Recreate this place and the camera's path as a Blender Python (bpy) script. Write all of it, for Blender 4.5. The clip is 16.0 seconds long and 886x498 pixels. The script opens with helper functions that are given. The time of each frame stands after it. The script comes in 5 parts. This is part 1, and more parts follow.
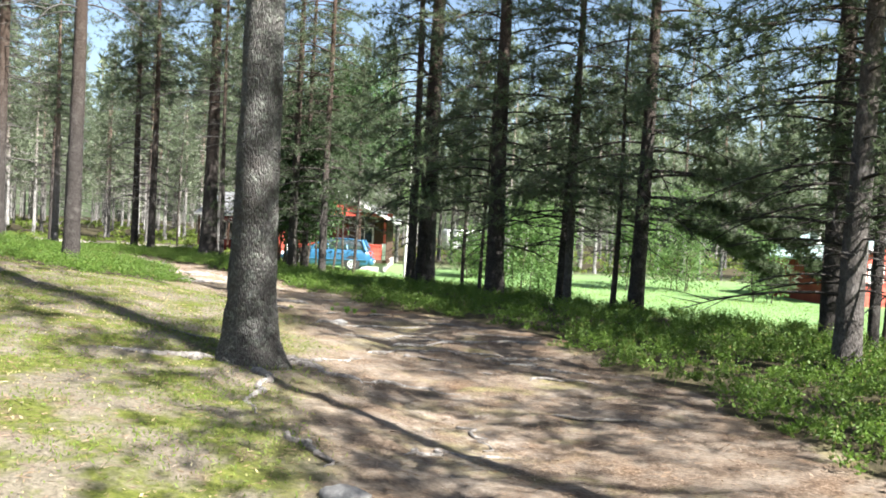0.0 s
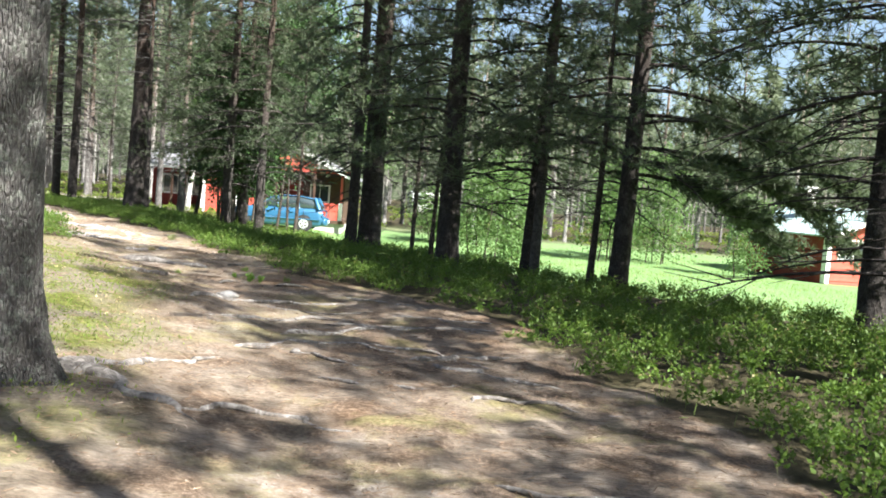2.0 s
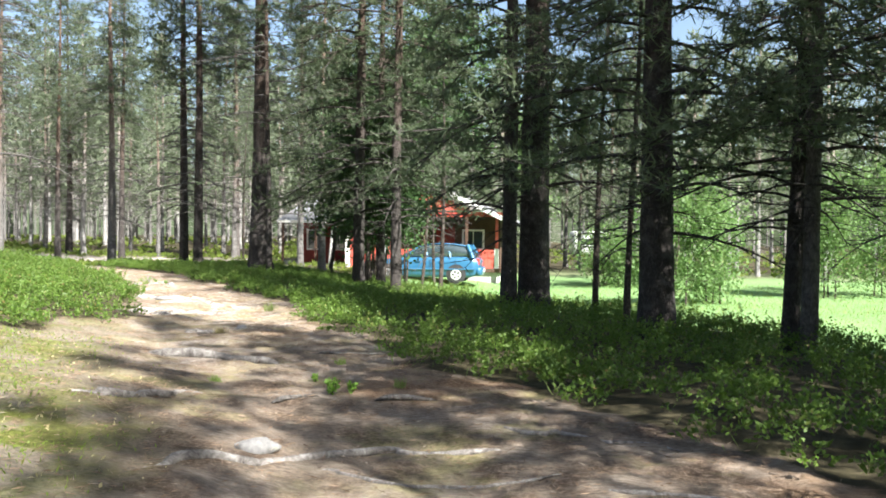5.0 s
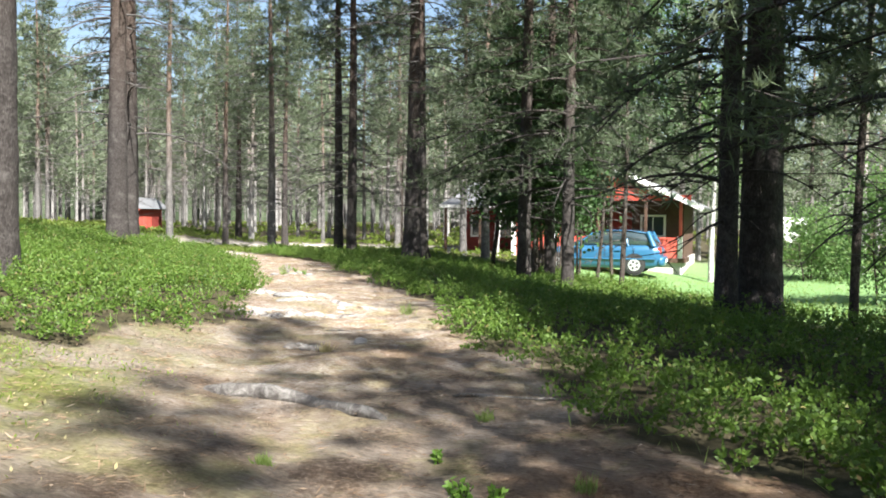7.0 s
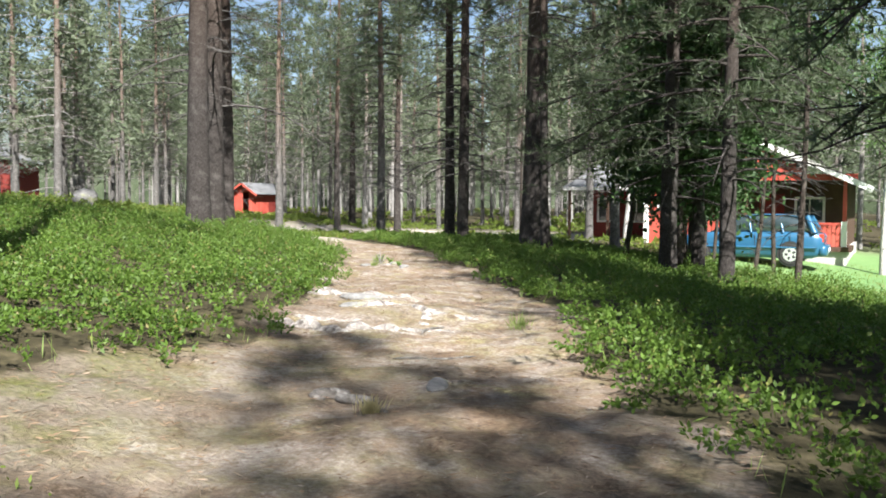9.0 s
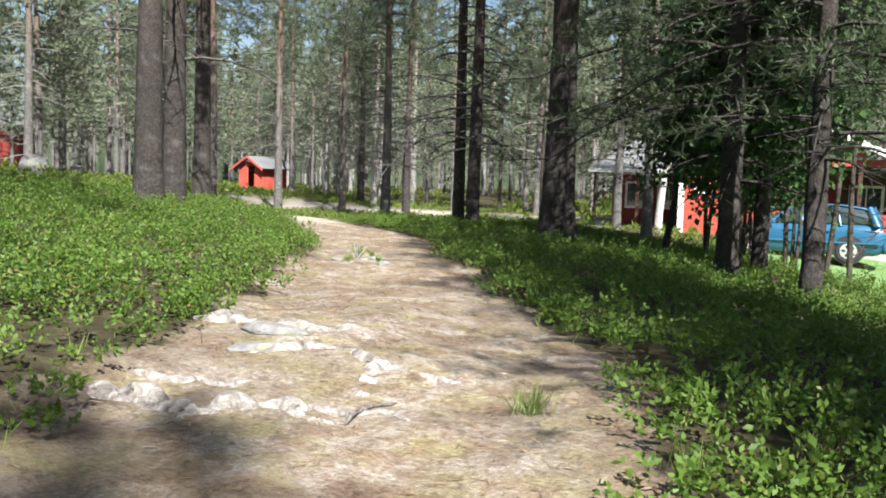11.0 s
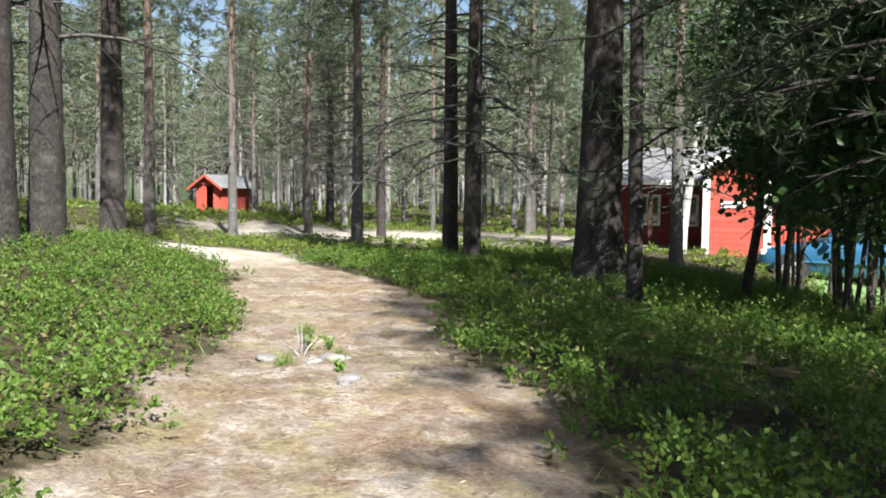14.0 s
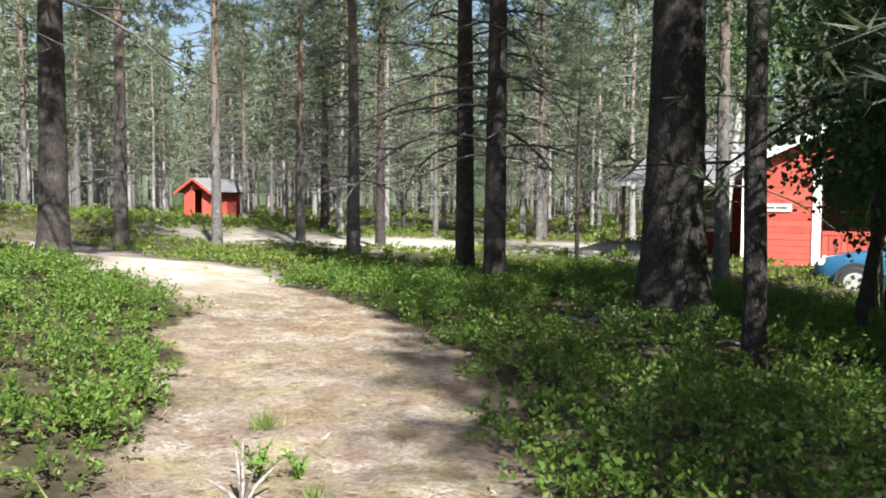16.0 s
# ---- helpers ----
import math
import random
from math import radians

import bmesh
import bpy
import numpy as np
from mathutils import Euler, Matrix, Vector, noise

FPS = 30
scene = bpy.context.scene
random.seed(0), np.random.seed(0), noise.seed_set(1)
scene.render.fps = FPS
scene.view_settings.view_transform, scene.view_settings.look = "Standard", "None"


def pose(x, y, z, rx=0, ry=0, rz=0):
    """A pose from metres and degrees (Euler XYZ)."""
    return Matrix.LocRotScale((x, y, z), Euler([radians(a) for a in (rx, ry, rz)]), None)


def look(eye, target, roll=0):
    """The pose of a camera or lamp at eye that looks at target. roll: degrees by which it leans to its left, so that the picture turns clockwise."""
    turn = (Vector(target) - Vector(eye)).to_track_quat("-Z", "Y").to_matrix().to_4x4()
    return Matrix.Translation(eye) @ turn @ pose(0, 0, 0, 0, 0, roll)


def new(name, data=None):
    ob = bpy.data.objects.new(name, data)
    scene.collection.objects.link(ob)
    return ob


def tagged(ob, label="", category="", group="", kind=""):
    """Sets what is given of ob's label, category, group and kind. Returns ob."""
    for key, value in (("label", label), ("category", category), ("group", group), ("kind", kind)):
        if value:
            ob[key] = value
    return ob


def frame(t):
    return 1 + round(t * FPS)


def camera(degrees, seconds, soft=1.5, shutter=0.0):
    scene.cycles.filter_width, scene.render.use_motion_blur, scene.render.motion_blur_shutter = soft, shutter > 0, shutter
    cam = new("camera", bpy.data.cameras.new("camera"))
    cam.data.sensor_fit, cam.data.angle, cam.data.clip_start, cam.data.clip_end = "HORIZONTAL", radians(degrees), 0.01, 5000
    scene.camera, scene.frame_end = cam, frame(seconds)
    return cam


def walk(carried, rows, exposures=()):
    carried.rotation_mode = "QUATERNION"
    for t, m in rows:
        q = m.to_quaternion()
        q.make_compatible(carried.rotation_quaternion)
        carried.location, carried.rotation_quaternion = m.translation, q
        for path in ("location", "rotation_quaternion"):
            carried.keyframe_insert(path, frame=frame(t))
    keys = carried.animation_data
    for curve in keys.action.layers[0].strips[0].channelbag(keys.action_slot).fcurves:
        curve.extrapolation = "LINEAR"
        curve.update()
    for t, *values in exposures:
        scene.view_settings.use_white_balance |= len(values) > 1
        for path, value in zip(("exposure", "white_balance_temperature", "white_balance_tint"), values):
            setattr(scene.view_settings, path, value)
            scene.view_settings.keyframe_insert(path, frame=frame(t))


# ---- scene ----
cam = camera(54.8, 16.0, 1.8)
PATH = [
    (0, (0.028, -0.012, 1.059), (0.018, 1.987, 1.01), 2.8),
    (0.5, (0.269, 0.721, 0.998), (0.319, 2.72, 0.945), 4.2),
    (1, (0.45, 1.572, 0.918), (0.566, 3.567, 0.837), 4.7),
    (1.5, (0.494, 2.339, 0.909), (0.628, 4.331, 0.785), 4.9),
    (2, (0.501, 3.229, 0.874), (0.567, 5.224, 0.748), 4.6),
    (2.5, (0.488, 4.081, 0.842), (0.384, 6.077, 0.759), 3.7),
    (3, (0.485, 4.911, 0.829), (0.374, 6.906, 0.742), 2.7),
    (3.2, (0.465, 5.249, 0.813), (0.33, 7.243, 0.727), 2.4),
    (5.3, (0.093, 8.808, 0.711), (-0.248, 10.778, 0.683), 0.9),
    (5.5, (0.053, 9.097, 0.694), (-0.318, 11.062, 0.67), 1.2),
    (6, (-0.067, 9.828, 0.69), (-0.59, 11.757, 0.615), 1.0),
    (6.5, (-0.283, 10.582, 0.692), (-0.892, 12.485, 0.605), 1.0),
    (7, (-0.549, 11.319, 0.676), (-1.238, 13.196, 0.603), 0.6),
    (7.5, (-0.826, 12.03, 0.655), (-1.599, 13.872, 0.575), 0.4),
    (8, (-1.081, 12.766, 0.651), (-1.931, 14.575, 0.58), 0.6),
    (8.5, (-1.381, 13.448, 0.573), (-2.306, 15.219, 0.483), 0.2),
    (9, (-1.639, 14.161, 0.562), (-2.586, 15.919, 0.455), 0.4),
    (9.2, (-1.741, 14.462, 0.562), (-2.69, 16.219, 0.45), 1.0),
    (11.3, (-3.166, 17.562, 0.546), (-4.148, 19.297, 0.385), 1.8),
    (11.5, (-3.351, 17.841, 0.553), (-4.307, 19.59, 0.387), 1.9),
    (12, (-3.826, 18.548, 0.548), (-4.748, 20.314, 0.378), 1.6),
    (12.5, (-4.26, 19.258, 0.586), (-5.168, 21.032, 0.423), 1.5),
    (13, (-4.723, 19.937, 0.606), (-5.654, 21.703, 0.479), 1.8),
    (13.5, (-5.139, 20.621, 0.641), (-6.092, 22.374, 0.518), 1.0),
    (14, (-5.522, 21.19, 0.682), (-6.455, 22.955, 0.561), 0.6),
    (14.5, (-5.902, 21.766, 0.678), (-6.835, 23.531, 0.554), 0.4),
    (15, (-6.294, 22.353, 0.656), (-7.32, 24.066, 0.539), 0.6),
    (15.5, (-6.685, 22.96, 0.663), (-7.666, 24.699, 0.543), 0.9),
    (16, (-7.066, 23.576, 0.7), (-7.995, 25.344, 0.586), 0.3),
]
walk(cam, [(t, look(eye, target, roll)) for t, eye, target, roll in PATH],
     [(0.0, 2.22, 6550, 10), (2.5, 2.22, 6550, 10), (5.5, 2.25, 6550, 10), (7.0, 2.05, 6530, 10), (9.0, 1.72, 6500, 10), (12.5, 1.62, 6480, 10), (16.0, 1.7, 6500, 10)])


# ---- world, sun ----
SUN_FROM = Vector((0.73, -0.68, 0.0)).normalized()
SUN_UP = radians(44)
world = bpy.data.worlds.new("world")
scene.world = world
world.use_nodes = True
wn = world.node_tree.nodes
sky = wn.new("ShaderNodeTexSky")
sky.sky_type = "NISHITA"
sky.sun_disc = False
sky.sun_elevation = SUN_UP
sky.sun_rotation = math.atan2(SUN_FROM.x, SUN_FROM.y)
sky.air_density, sky.dust_density = 1.0, 1.5
wn["Background"].inputs["Strength"].default_value = 0.05
world.node_tree.links.new(sky.outputs[0], wn["Background"].inputs["Color"])
sun_data = bpy.data.lights.new("sun", "SUN")
sun_data.energy, sun_data.angle, sun_data.color = 5.0, radians(0.5), (1.0, 0.975, 0.94)
sun = new("sun", sun_data)
sun_dir = (SUN_FROM * math.cos(SUN_UP) + Vector((0, 0, math.sin(SUN_UP)))).normalized()
sun.matrix_world = look(sun_dir * 80, (0, 0, 0))


# ---- materials ----
class Mat:
    """A small helper that strings shader nodes together."""

    def __init__(self, name):
        self.m = bpy.data.materials.new(name)
        self.m.use_nodes = True
        self.nt = self.m.node_tree
        self.b = self.nt.nodes["Principled BSDF"]
        self.coord = self.nt.nodes.new("ShaderNodeTexCoord")

    def node(self, kind, **inputs):
        n = self.nt.nodes.new(kind)
        for k, v in inputs.items():
            self.put(v, n.inputs[k.replace("_", " ")])
        return n

    def put(self, v, socket):
        if isinstance(v, bpy.types.NodeSocket):
            self.nt.links.new(v, socket)
        elif isinstance(v, tuple) and len(v) == 3 and socket.type == "RGBA":
            socket.default_value = (*v, 1)
        else:
            socket.default_value = v

    def coords(self, scale=(1, 1, 1), which="Object"):
        n = self.nt.nodes.new("ShaderNodeMapping")
        n.inputs["Scale"].default_value = scale
        self.nt.links.new(self.coord.outputs[which], n.inputs["Vector"])
        return n.outputs[0]

    def noise(self, scale, detail=4, vec=None, rough=0.6, distortion=0.0):
        n = self.node("ShaderNodeTexNoise", Scale=scale, Detail=detail, Roughness=rough, Distortion=distortion)
        self.nt.links.new(vec or self.coords(), n.inputs["Vector"])
        return n.outputs["Fac"]

    def voronoi(self, scale, vec=None, feature="F1"):
        n = self.node("ShaderNodeTexVoronoi", Scale=scale)
        n.feature = feature
        self.nt.links.new(vec or self.coords(), n.inputs["Vector"])
        return n.outputs["Distance"]

    def ramp(self, fac, *stops):
        n = self.nt.nodes.new("ShaderNodeValToRGB")
        e = n.color_ramp.elements
        while len(e) < len(stops):
            e.new(0.5)
        for el, (p, c) in zip(e, stops):
            el.position = p
            el.color = (*c, 1) if isinstance(c, tuple) else (c, c, c, 1)
        self.nt.links.new(fac, n.inputs[0])
        return n.outputs[0]

    def mix(self, fac, a, b, mode="MIX"):
        n = self.nt.nodes.new("ShaderNodeMix")
        n.data_type, n.blend_type = "RGBA", mode
        self.put(fac, n.inputs[0])
        self.put(a, n.inputs[6])
        self.put(b, n.inputs[7])
        return n.outputs[2]

    def math(self, op, a, b=0.5):
        n = self.nt.nodes.new("ShaderNodeMath")
        n.operation = op
        n.use_clamp = True
        self.put(a, n.inputs[0])
        self.put(b, n.inputs[1])
        return n.outputs[0]

    def attr(self, name):
        n = self.nt.nodes.new("ShaderNodeAttribute")
        n.attribute_name = name
        return n.outputs["Fac"]

    def island(self):
        return self.nt.nodes.new("ShaderNodeNewGeometry").outputs["Random Per Island"]

    def random(self):
        return self.nt.nodes.new("ShaderNodeObjectInfo").outputs["Random"]

    def bump(self, height, strength=0.5, distance=0.02):
        n = self.node("ShaderNodeBump", Strength=strength, Distance=distance, Height=height)
        self.nt.links.new(n.outputs[0], self.b.inputs["Normal"])

    def done(self, colour, rough=0.8, metal=0.0, spec=0.3):
        self.put(colour, self.b.inputs["Base Color"])
        self.put(rough, self.b.inputs["Roughness"])
        self.put(metal, self.b.inputs["Metallic"])
        self.put(spec, self.b.inputs["Specular IOR Level"])
        return self.m

    def leafy(self, colour, through_colour, share=0.4, rough=0.5):
        self.done(colour, rough, 0, 0.3)
        t = self.nt.nodes.new("ShaderNodeBsdfTranslucent")
        self.put(through_colour, t.inputs["Color"])
        mix = self.nt.nodes.new("ShaderNodeMixShader")
        mix.inputs[0].default_value = share
        self.nt.links.new(self.b.outputs[0], mix.inputs[1])
        self.nt.links.new(t.outputs[0], mix.inputs[2])
        self.nt.links.new(mix.outputs[0], self.nt.nodes["Material Output"].inputs[0])
        return self.m


def ground_material():
    m = Mat("forest_ground")
    big, mid, fine = m.noise(0.45, 4), m.noise(2.6, 5), m.noise(34, 5, rough=0.75)
    streak = m.noise(9, 5, m.coords((1, 3.5, 1)), 0.7, 1.5)
    litter = m.ramp(fine, (0.25, (0.03, 0.021, 0.015)), (0.46, (0.092, 0.064, 0.044)), (0.60, (0.175, 0.13, 0.094)), (0.76, (0.37, 0.315, 0.255)))
    litter = m.mix(m.ramp(mid, (0.42, 0.0), (0.62, 1.0)), litter, m.ramp(streak, (0.3, (0.065, 0.048, 0.036)), (0.7, (0.32, 0.27, 0.215))))
    rust = m.ramp(fine, (0.3, (0.16, 0.08, 0.035)), (0.7, (0.42, 0.24, 0.11)))
    litter = m.mix(m.ramp(big, (0.54, 0.0), (0.66, 0.32)), litter, rust)
    mossy = m.ramp(m.noise(20, 5, rough=0.7), (0.3, (0.035, 0.045, 0.009)), (0.55, (0.105, 0.12, 0.024)), (0.75, (0.20, 0.205, 0.06)))
    pale = m.ramp(fine, (0.3, (0.065, 0.054, 0.038)), (0.7, (0.25, 0.22, 0.165)))
    moss_floor = m.mix(m.ramp(m.noise(1.7, 5, rough=0.65), (0.44, 0.0), (0.56, 1.0)), pale, mossy)
    moss_floor = m.mix(m.ramp(m.noise(4.2, 4), (0.55, 0.0), (0.68, 0.8)), moss_floor, litter)
    litter = m.mix(m.ramp(m.noise(1.25, 5, rough=0.65), (0.55, 0.0), (0.66, 0.6)), litter, m.ramp(fine, (0.3, (0.10, 0.095, 0.03)), (0.7, (0.30, 0.27, 0.12))))
    litter = m.mix(m.ramp(m.noise(3.7, 5, rough=0.7), (0.30, 0.6), (0.42, 0.0)), litter, (0.055, 0.04, 0.03))
    c = m.mix(m.math("MULTIPLY", m.attr("moss"), 1.0), litter, moss_floor)
    # pale sandy path colour, which also paints the sunlit patches
    sand_and_sun = m.ramp(m.noise(40, 5, rough=0.75), (0.28, (0.15, 0.127, 0.105)), (0.5, (0.34, 0.30, 0.255)), (0.72, (0.60, 0.56, 0.50)))
    sand_and_sun = m.mix(m.ramp(m.noise(2.3, 5, rough=0.7), (0.47, 0.0), (0.60, 0.7)), sand_and_sun, m.ramp(fine, (0.3, (0.13, 0.115, 0.035)), (0.7, (0.38, 0.34, 0.13))))
    sand_and_sun = m.mix(m.ramp(m.noise(3.1, 6, rough=0.75), (0.42, 0.85), (0.54, 0.0)), sand_and_sun, m.ramp(fine, (0.3, (0.075, 0.05, 0.034)), (0.7, (0.27, 0.19, 0.125))))
    sand_and_sun = m.mix(m.ramp(m.noise(13, 5, rough=0.7), (0.36, 0.7), (0.46, 0.0)), sand_and_sun, (0.085, 0.06, 0.043))
    sand_and_sun = m.mix(m.ramp(m.noise(1.0, 5, rough=0.7), (0.50, 0.0), (0.62, 0.55)), sand_and_sun, m.ramp(fine, (0.3, (0.06, 0.042, 0.03)), (0.7, (0.24, 0.175, 0.12))))
    c = m.mix(m.math("MULTIPLY", m.attr("sand_and_sun"), m.ramp(m.noise(1.9, 5, rough=0.7), (0.33, 0.1), (0.58, 0.9))), c, sand_and_sun)
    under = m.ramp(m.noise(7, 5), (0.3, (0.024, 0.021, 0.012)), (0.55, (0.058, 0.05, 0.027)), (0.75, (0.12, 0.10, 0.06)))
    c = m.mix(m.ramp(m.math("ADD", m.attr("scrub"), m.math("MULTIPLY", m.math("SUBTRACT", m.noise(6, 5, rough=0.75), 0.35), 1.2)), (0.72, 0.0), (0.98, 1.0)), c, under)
    gravel = m.ramp(m.noise(60, 4, rough=0.8), (0.3, (0.24, 0.21, 0.18)), (0.7, (0.52, 0.48, 0.42)))
    gravel = m.mix(m.ramp(m.noise(1.1, 4), (0.5, 0.0), (0.66, 0.8)), gravel, m.ramp(fine, (0.3, (0.13, 0.12, 0.05)), (0.7, (0.30, 0.27, 0.15))))
    c = m.mix(m.attr("gravel"), c, gravel)
    lawn = m.ramp(m.noise(28, 5, rough=0.8), (0.25, (0.07, 0.145, 0.042)), (0.5, (0.125, 0.225, 0.08)), (0.75, (0.20, 0.31, 0.135)))
    lawn = m.mix(m.ramp(m.noise(0.5, 4), (0.4, 0.0), (0.7, 0.45)), lawn, (0.18, 0.27, 0.115))
    c = m.mix(m.attr("lawn"), c, lawn)
    m.bump(m.math("ADD", m.math("MULTIPLY", fine, 0.6), m.math("MULTIPLY", streak, 0.4)), 0.8, 0.035)
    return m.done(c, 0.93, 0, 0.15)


def bark_material(name, dark, mid, light, warm=None, scale=1.0):
    m = Mat(name)
    v = m.coords((scale, scale, scale * 0.2))
    plates = m.voronoi(60, v, "DISTANCE_TO_EDGE")
    grain = m.noise(46, 6, m.coords((1, 1, 0.5)), 0.75)
    patch = m.noise(5, 4)
    c = m.ramp(grain, (0.28, dark), (0.52, mid), (0.76, light))
    c = m.mix(m.ramp(plates, (0.0, 0.28), (0.2, 0.0)), c, tuple(k * 0.35 for k in dark))
    c = m.mix(m.ramp(patch, (0.52, 0.0), (0.68, 0.5)), c, light)
    c = m.mix(m.ramp(m.noise(11, 5, rough=0.7), (0.5, 0.0), (0.64, 0.45)), c, tuple(k * 0.8 for k in dark))
    if warm:
        sep = m.nt.nodes.new("ShaderNodeSeparateXYZ")
        m.nt.links.new(m.coord.outputs["Object"], sep.inputs[0])
        high = m.math("DIVIDE", sep.outputs[2], 16.0)
        c = m.mix(m.ramp(high, (0.16, 0.0), (0.5, 0.6)), c, m.ramp(grain, (0.3, tuple(k * 0.5 for k in warm)), (0.7, warm)))
    m.bump(m.math("ADD", m.ramp(plates, (0.0, 0.0), (0.25, 0.3)), m.math("MULTIPLY", grain, 0.8)), 0.9, 0.03)
    return m.done(c, 0.92, 0, 0.15)


def needle_material(name, a, b, t):
    m = Mat(name)
    c = m.mix(m.island(), a, b)
    c = m.mix(m.ramp(m.noise(0.9, 3), (0.4, 0.0), (0.65, 0.6)), c, tuple(k * 1.35 for k in b))
    return m.leafy(c, t, 0.35, 0.55)


def leaf_material(name, a, b, dry, t, share=0.45):
    m = Mat(name)
    isl = m.island()
    c = m.ramp(isl, (0.0, a), (0.6, b), (0.9, tuple(k * 1.25 for k in b)), (0.97, dry))
    c = m.mix(m.ramp(m.noise(0.8, 4), (0.38, 0.0), (0.66, 0.75)), c, tuple(k * 1.3 for k in b))
    return m.leafy(c, t, share, 0.55)


def paint_material(name, base, worn, rough=0.7, plank=0.0):
    m = Mat(name)
    n, f = m.noise(3, 5), m.noise(40, 4, m.coords((1, 1, 0.2)))
    c = m.mix(m.ramp(n, (0.4, 0.0), (0.75, 0.5)), base, worn)
    c = m.mix(m.ramp(f, (0.4, 0.0), (0.8, 0.35)), c, tuple(k * 0.6 for k in base))
    if plank:
        c = m.mix(m.math("MULTIPLY", m.random(), plank), c, worn)
    m.bump(f, 0.25, 0.01)
    return m.done(c, rough, 0, 0.3)


GROUND = ground_material()
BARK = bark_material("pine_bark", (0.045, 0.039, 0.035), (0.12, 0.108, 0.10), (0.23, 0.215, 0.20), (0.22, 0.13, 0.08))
# pine bark darkened for near trees: canopy shade is put into the colour
BARK_SHADED = bark_material("shaded_pine_bark", (0.022, 0.019, 0.017), (0.058, 0.051, 0.047), (0.13, 0.12, 0.112), (0.13, 0.08, 0.052))
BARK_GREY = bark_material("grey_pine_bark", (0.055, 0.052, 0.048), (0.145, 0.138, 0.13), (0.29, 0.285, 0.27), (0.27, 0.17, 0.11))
# lighter bark copy for the forest trunks, sunlight put into the colour
BARK_SUNLIT = bark_material("sunlit_pine_bark", (0.12, 0.115, 0.108), (0.29, 0.28, 0.265), (0.48, 0.47, 0.45), (0.34, 0.25, 0.19))
BARK_BIRCH = bark_material("birch_bark", (0.12, 0.11, 0.10), (0.55, 0.53, 0.50), (0.74, 0.73, 0.70), None, 0.5)
BARK_SAPLING = bark_material("sapling_bark", (0.03, 0.024, 0.02), (0.08, 0.065, 0.055), (0.16, 0.14, 0.12))
# twig bark darkened for near trees, with the shade in the colour itself
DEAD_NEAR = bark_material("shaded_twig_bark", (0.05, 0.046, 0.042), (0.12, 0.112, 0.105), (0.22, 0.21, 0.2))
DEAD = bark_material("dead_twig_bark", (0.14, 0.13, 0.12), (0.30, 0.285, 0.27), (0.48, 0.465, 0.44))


def lichen_bark():
    m = Mat("lichen_grey_bark")
    plates = m.voronoi(52, m.coords((1, 1, 0.24)), "DISTANCE_TO_EDGE")
    grain = m.noise(60, 6, m.coords((1, 1, 0.6)), 0.75)
    c = m.ramp(grain, (0.3, (0.06, 0.056, 0.052)), (0.5, (0.14, 0.135, 0.127)), (0.72, (0.25, 0.245, 0.23)))
    c = m.mix(m.ramp(plates, (0.0, 0.22), (0.14, 0.0)), c, (0.035, 0.032, 0.03))
    c = m.mix(m.ramp(m.noise(17, 5, rough=0.75), (0.52, 0.0), (0.6, 0.75)), c, m.ramp(grain, (0.35, (0.16, 0.18, 0.15)), (0.65, (0.34, 0.36, 0.31))))
    c = m.mix(m.ramp(m.noise(3.5, 4), (0.46, 0.0), (0.66, 0.6)), c, (0.06, 0.052, 0.047))
    m.bump(m.math("ADD", m.ramp(plates, (0.0, 0.0), (0.22, 0.5)), m.math("MULTIPLY", grain, 0.6)), 1.0, 0.05)
    return m.done(c, 0.93, 0, 0.12)


BARK_LICHEN = lichen_bark()


def worn_wood(name="bare_root_wood", pale=1.0):
    m = Mat(name)
    g = m.noise(14, 6, None, 0.7, 1.0)
    c = m.ramp(g, *[(at, tuple(min(0.72, q * pale) for q in col)) for at, col in ((0.32, (0.06, 0.052, 0.046)), (0.5, (0.17, 0.155, 0.14)), (0.66, (0.33, 0.315, 0.29)))])
    m.bump(m.noise(45, 5), 0.9, 0.02)
    return m.done(c, 0.85)


ROOT = worn_wood()
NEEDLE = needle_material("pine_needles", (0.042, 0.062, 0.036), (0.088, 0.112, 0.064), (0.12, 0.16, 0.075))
# same needles in a paler copy for the mid and far pines
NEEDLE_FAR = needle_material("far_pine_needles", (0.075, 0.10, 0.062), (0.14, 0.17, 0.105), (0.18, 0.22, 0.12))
BERRY_LEAF = leaf_material("berry_shrub_leaves", (0.022, 0.050, 0.009), (0.082, 0.140, 0.023), (0.20, 0.14, 0.06), (0.16, 0.28, 0.04), 0.34)
SCRUB_LEAF = leaf_material("forest_floor_leaves", (0.055, 0.095, 0.018), (0.13, 0.18, 0.035), (0.20, 0.15, 0.06), (0.22, 0.30, 0.05))
BROAD_LEAF = leaf_material("birch_leaves", (0.045, 0.09, 0.028), (0.105, 0.18, 0.06), (0.16, 0.19, 0.07), (0.17, 0.27, 0.08), 0.45)
# broad leaves darkened for the saplings, their shade put into the colour
SHADED_LEAF = leaf_material("shaded_sapling_leaves", (0.018, 0.045, 0.013), (0.036, 0.074, 0.022), (0.06, 0.09, 0.03), (0.06, 0.11, 0.03), 0.15)
GRASS = leaf_material("grass_blades", (0.09, 0.15, 0.03), (0.18, 0.25, 0.07), (0.40, 0.36, 0.20), (0.22, 0.30, 0.08))
DRY_GRASS = leaf_material("dry_grass", (0.26, 0.22, 0.10), (0.40, 0.35, 0.19), (0.5, 0.45, 0.3), (0.35, 0.32, 0.15))
LITTER = leaf_material("needle_litter", (0.08, 0.05, 0.03), (0.19, 0.13, 0.085), (0.40, 0.34, 0.27), (0.25, 0.16, 0.08), 0.1)
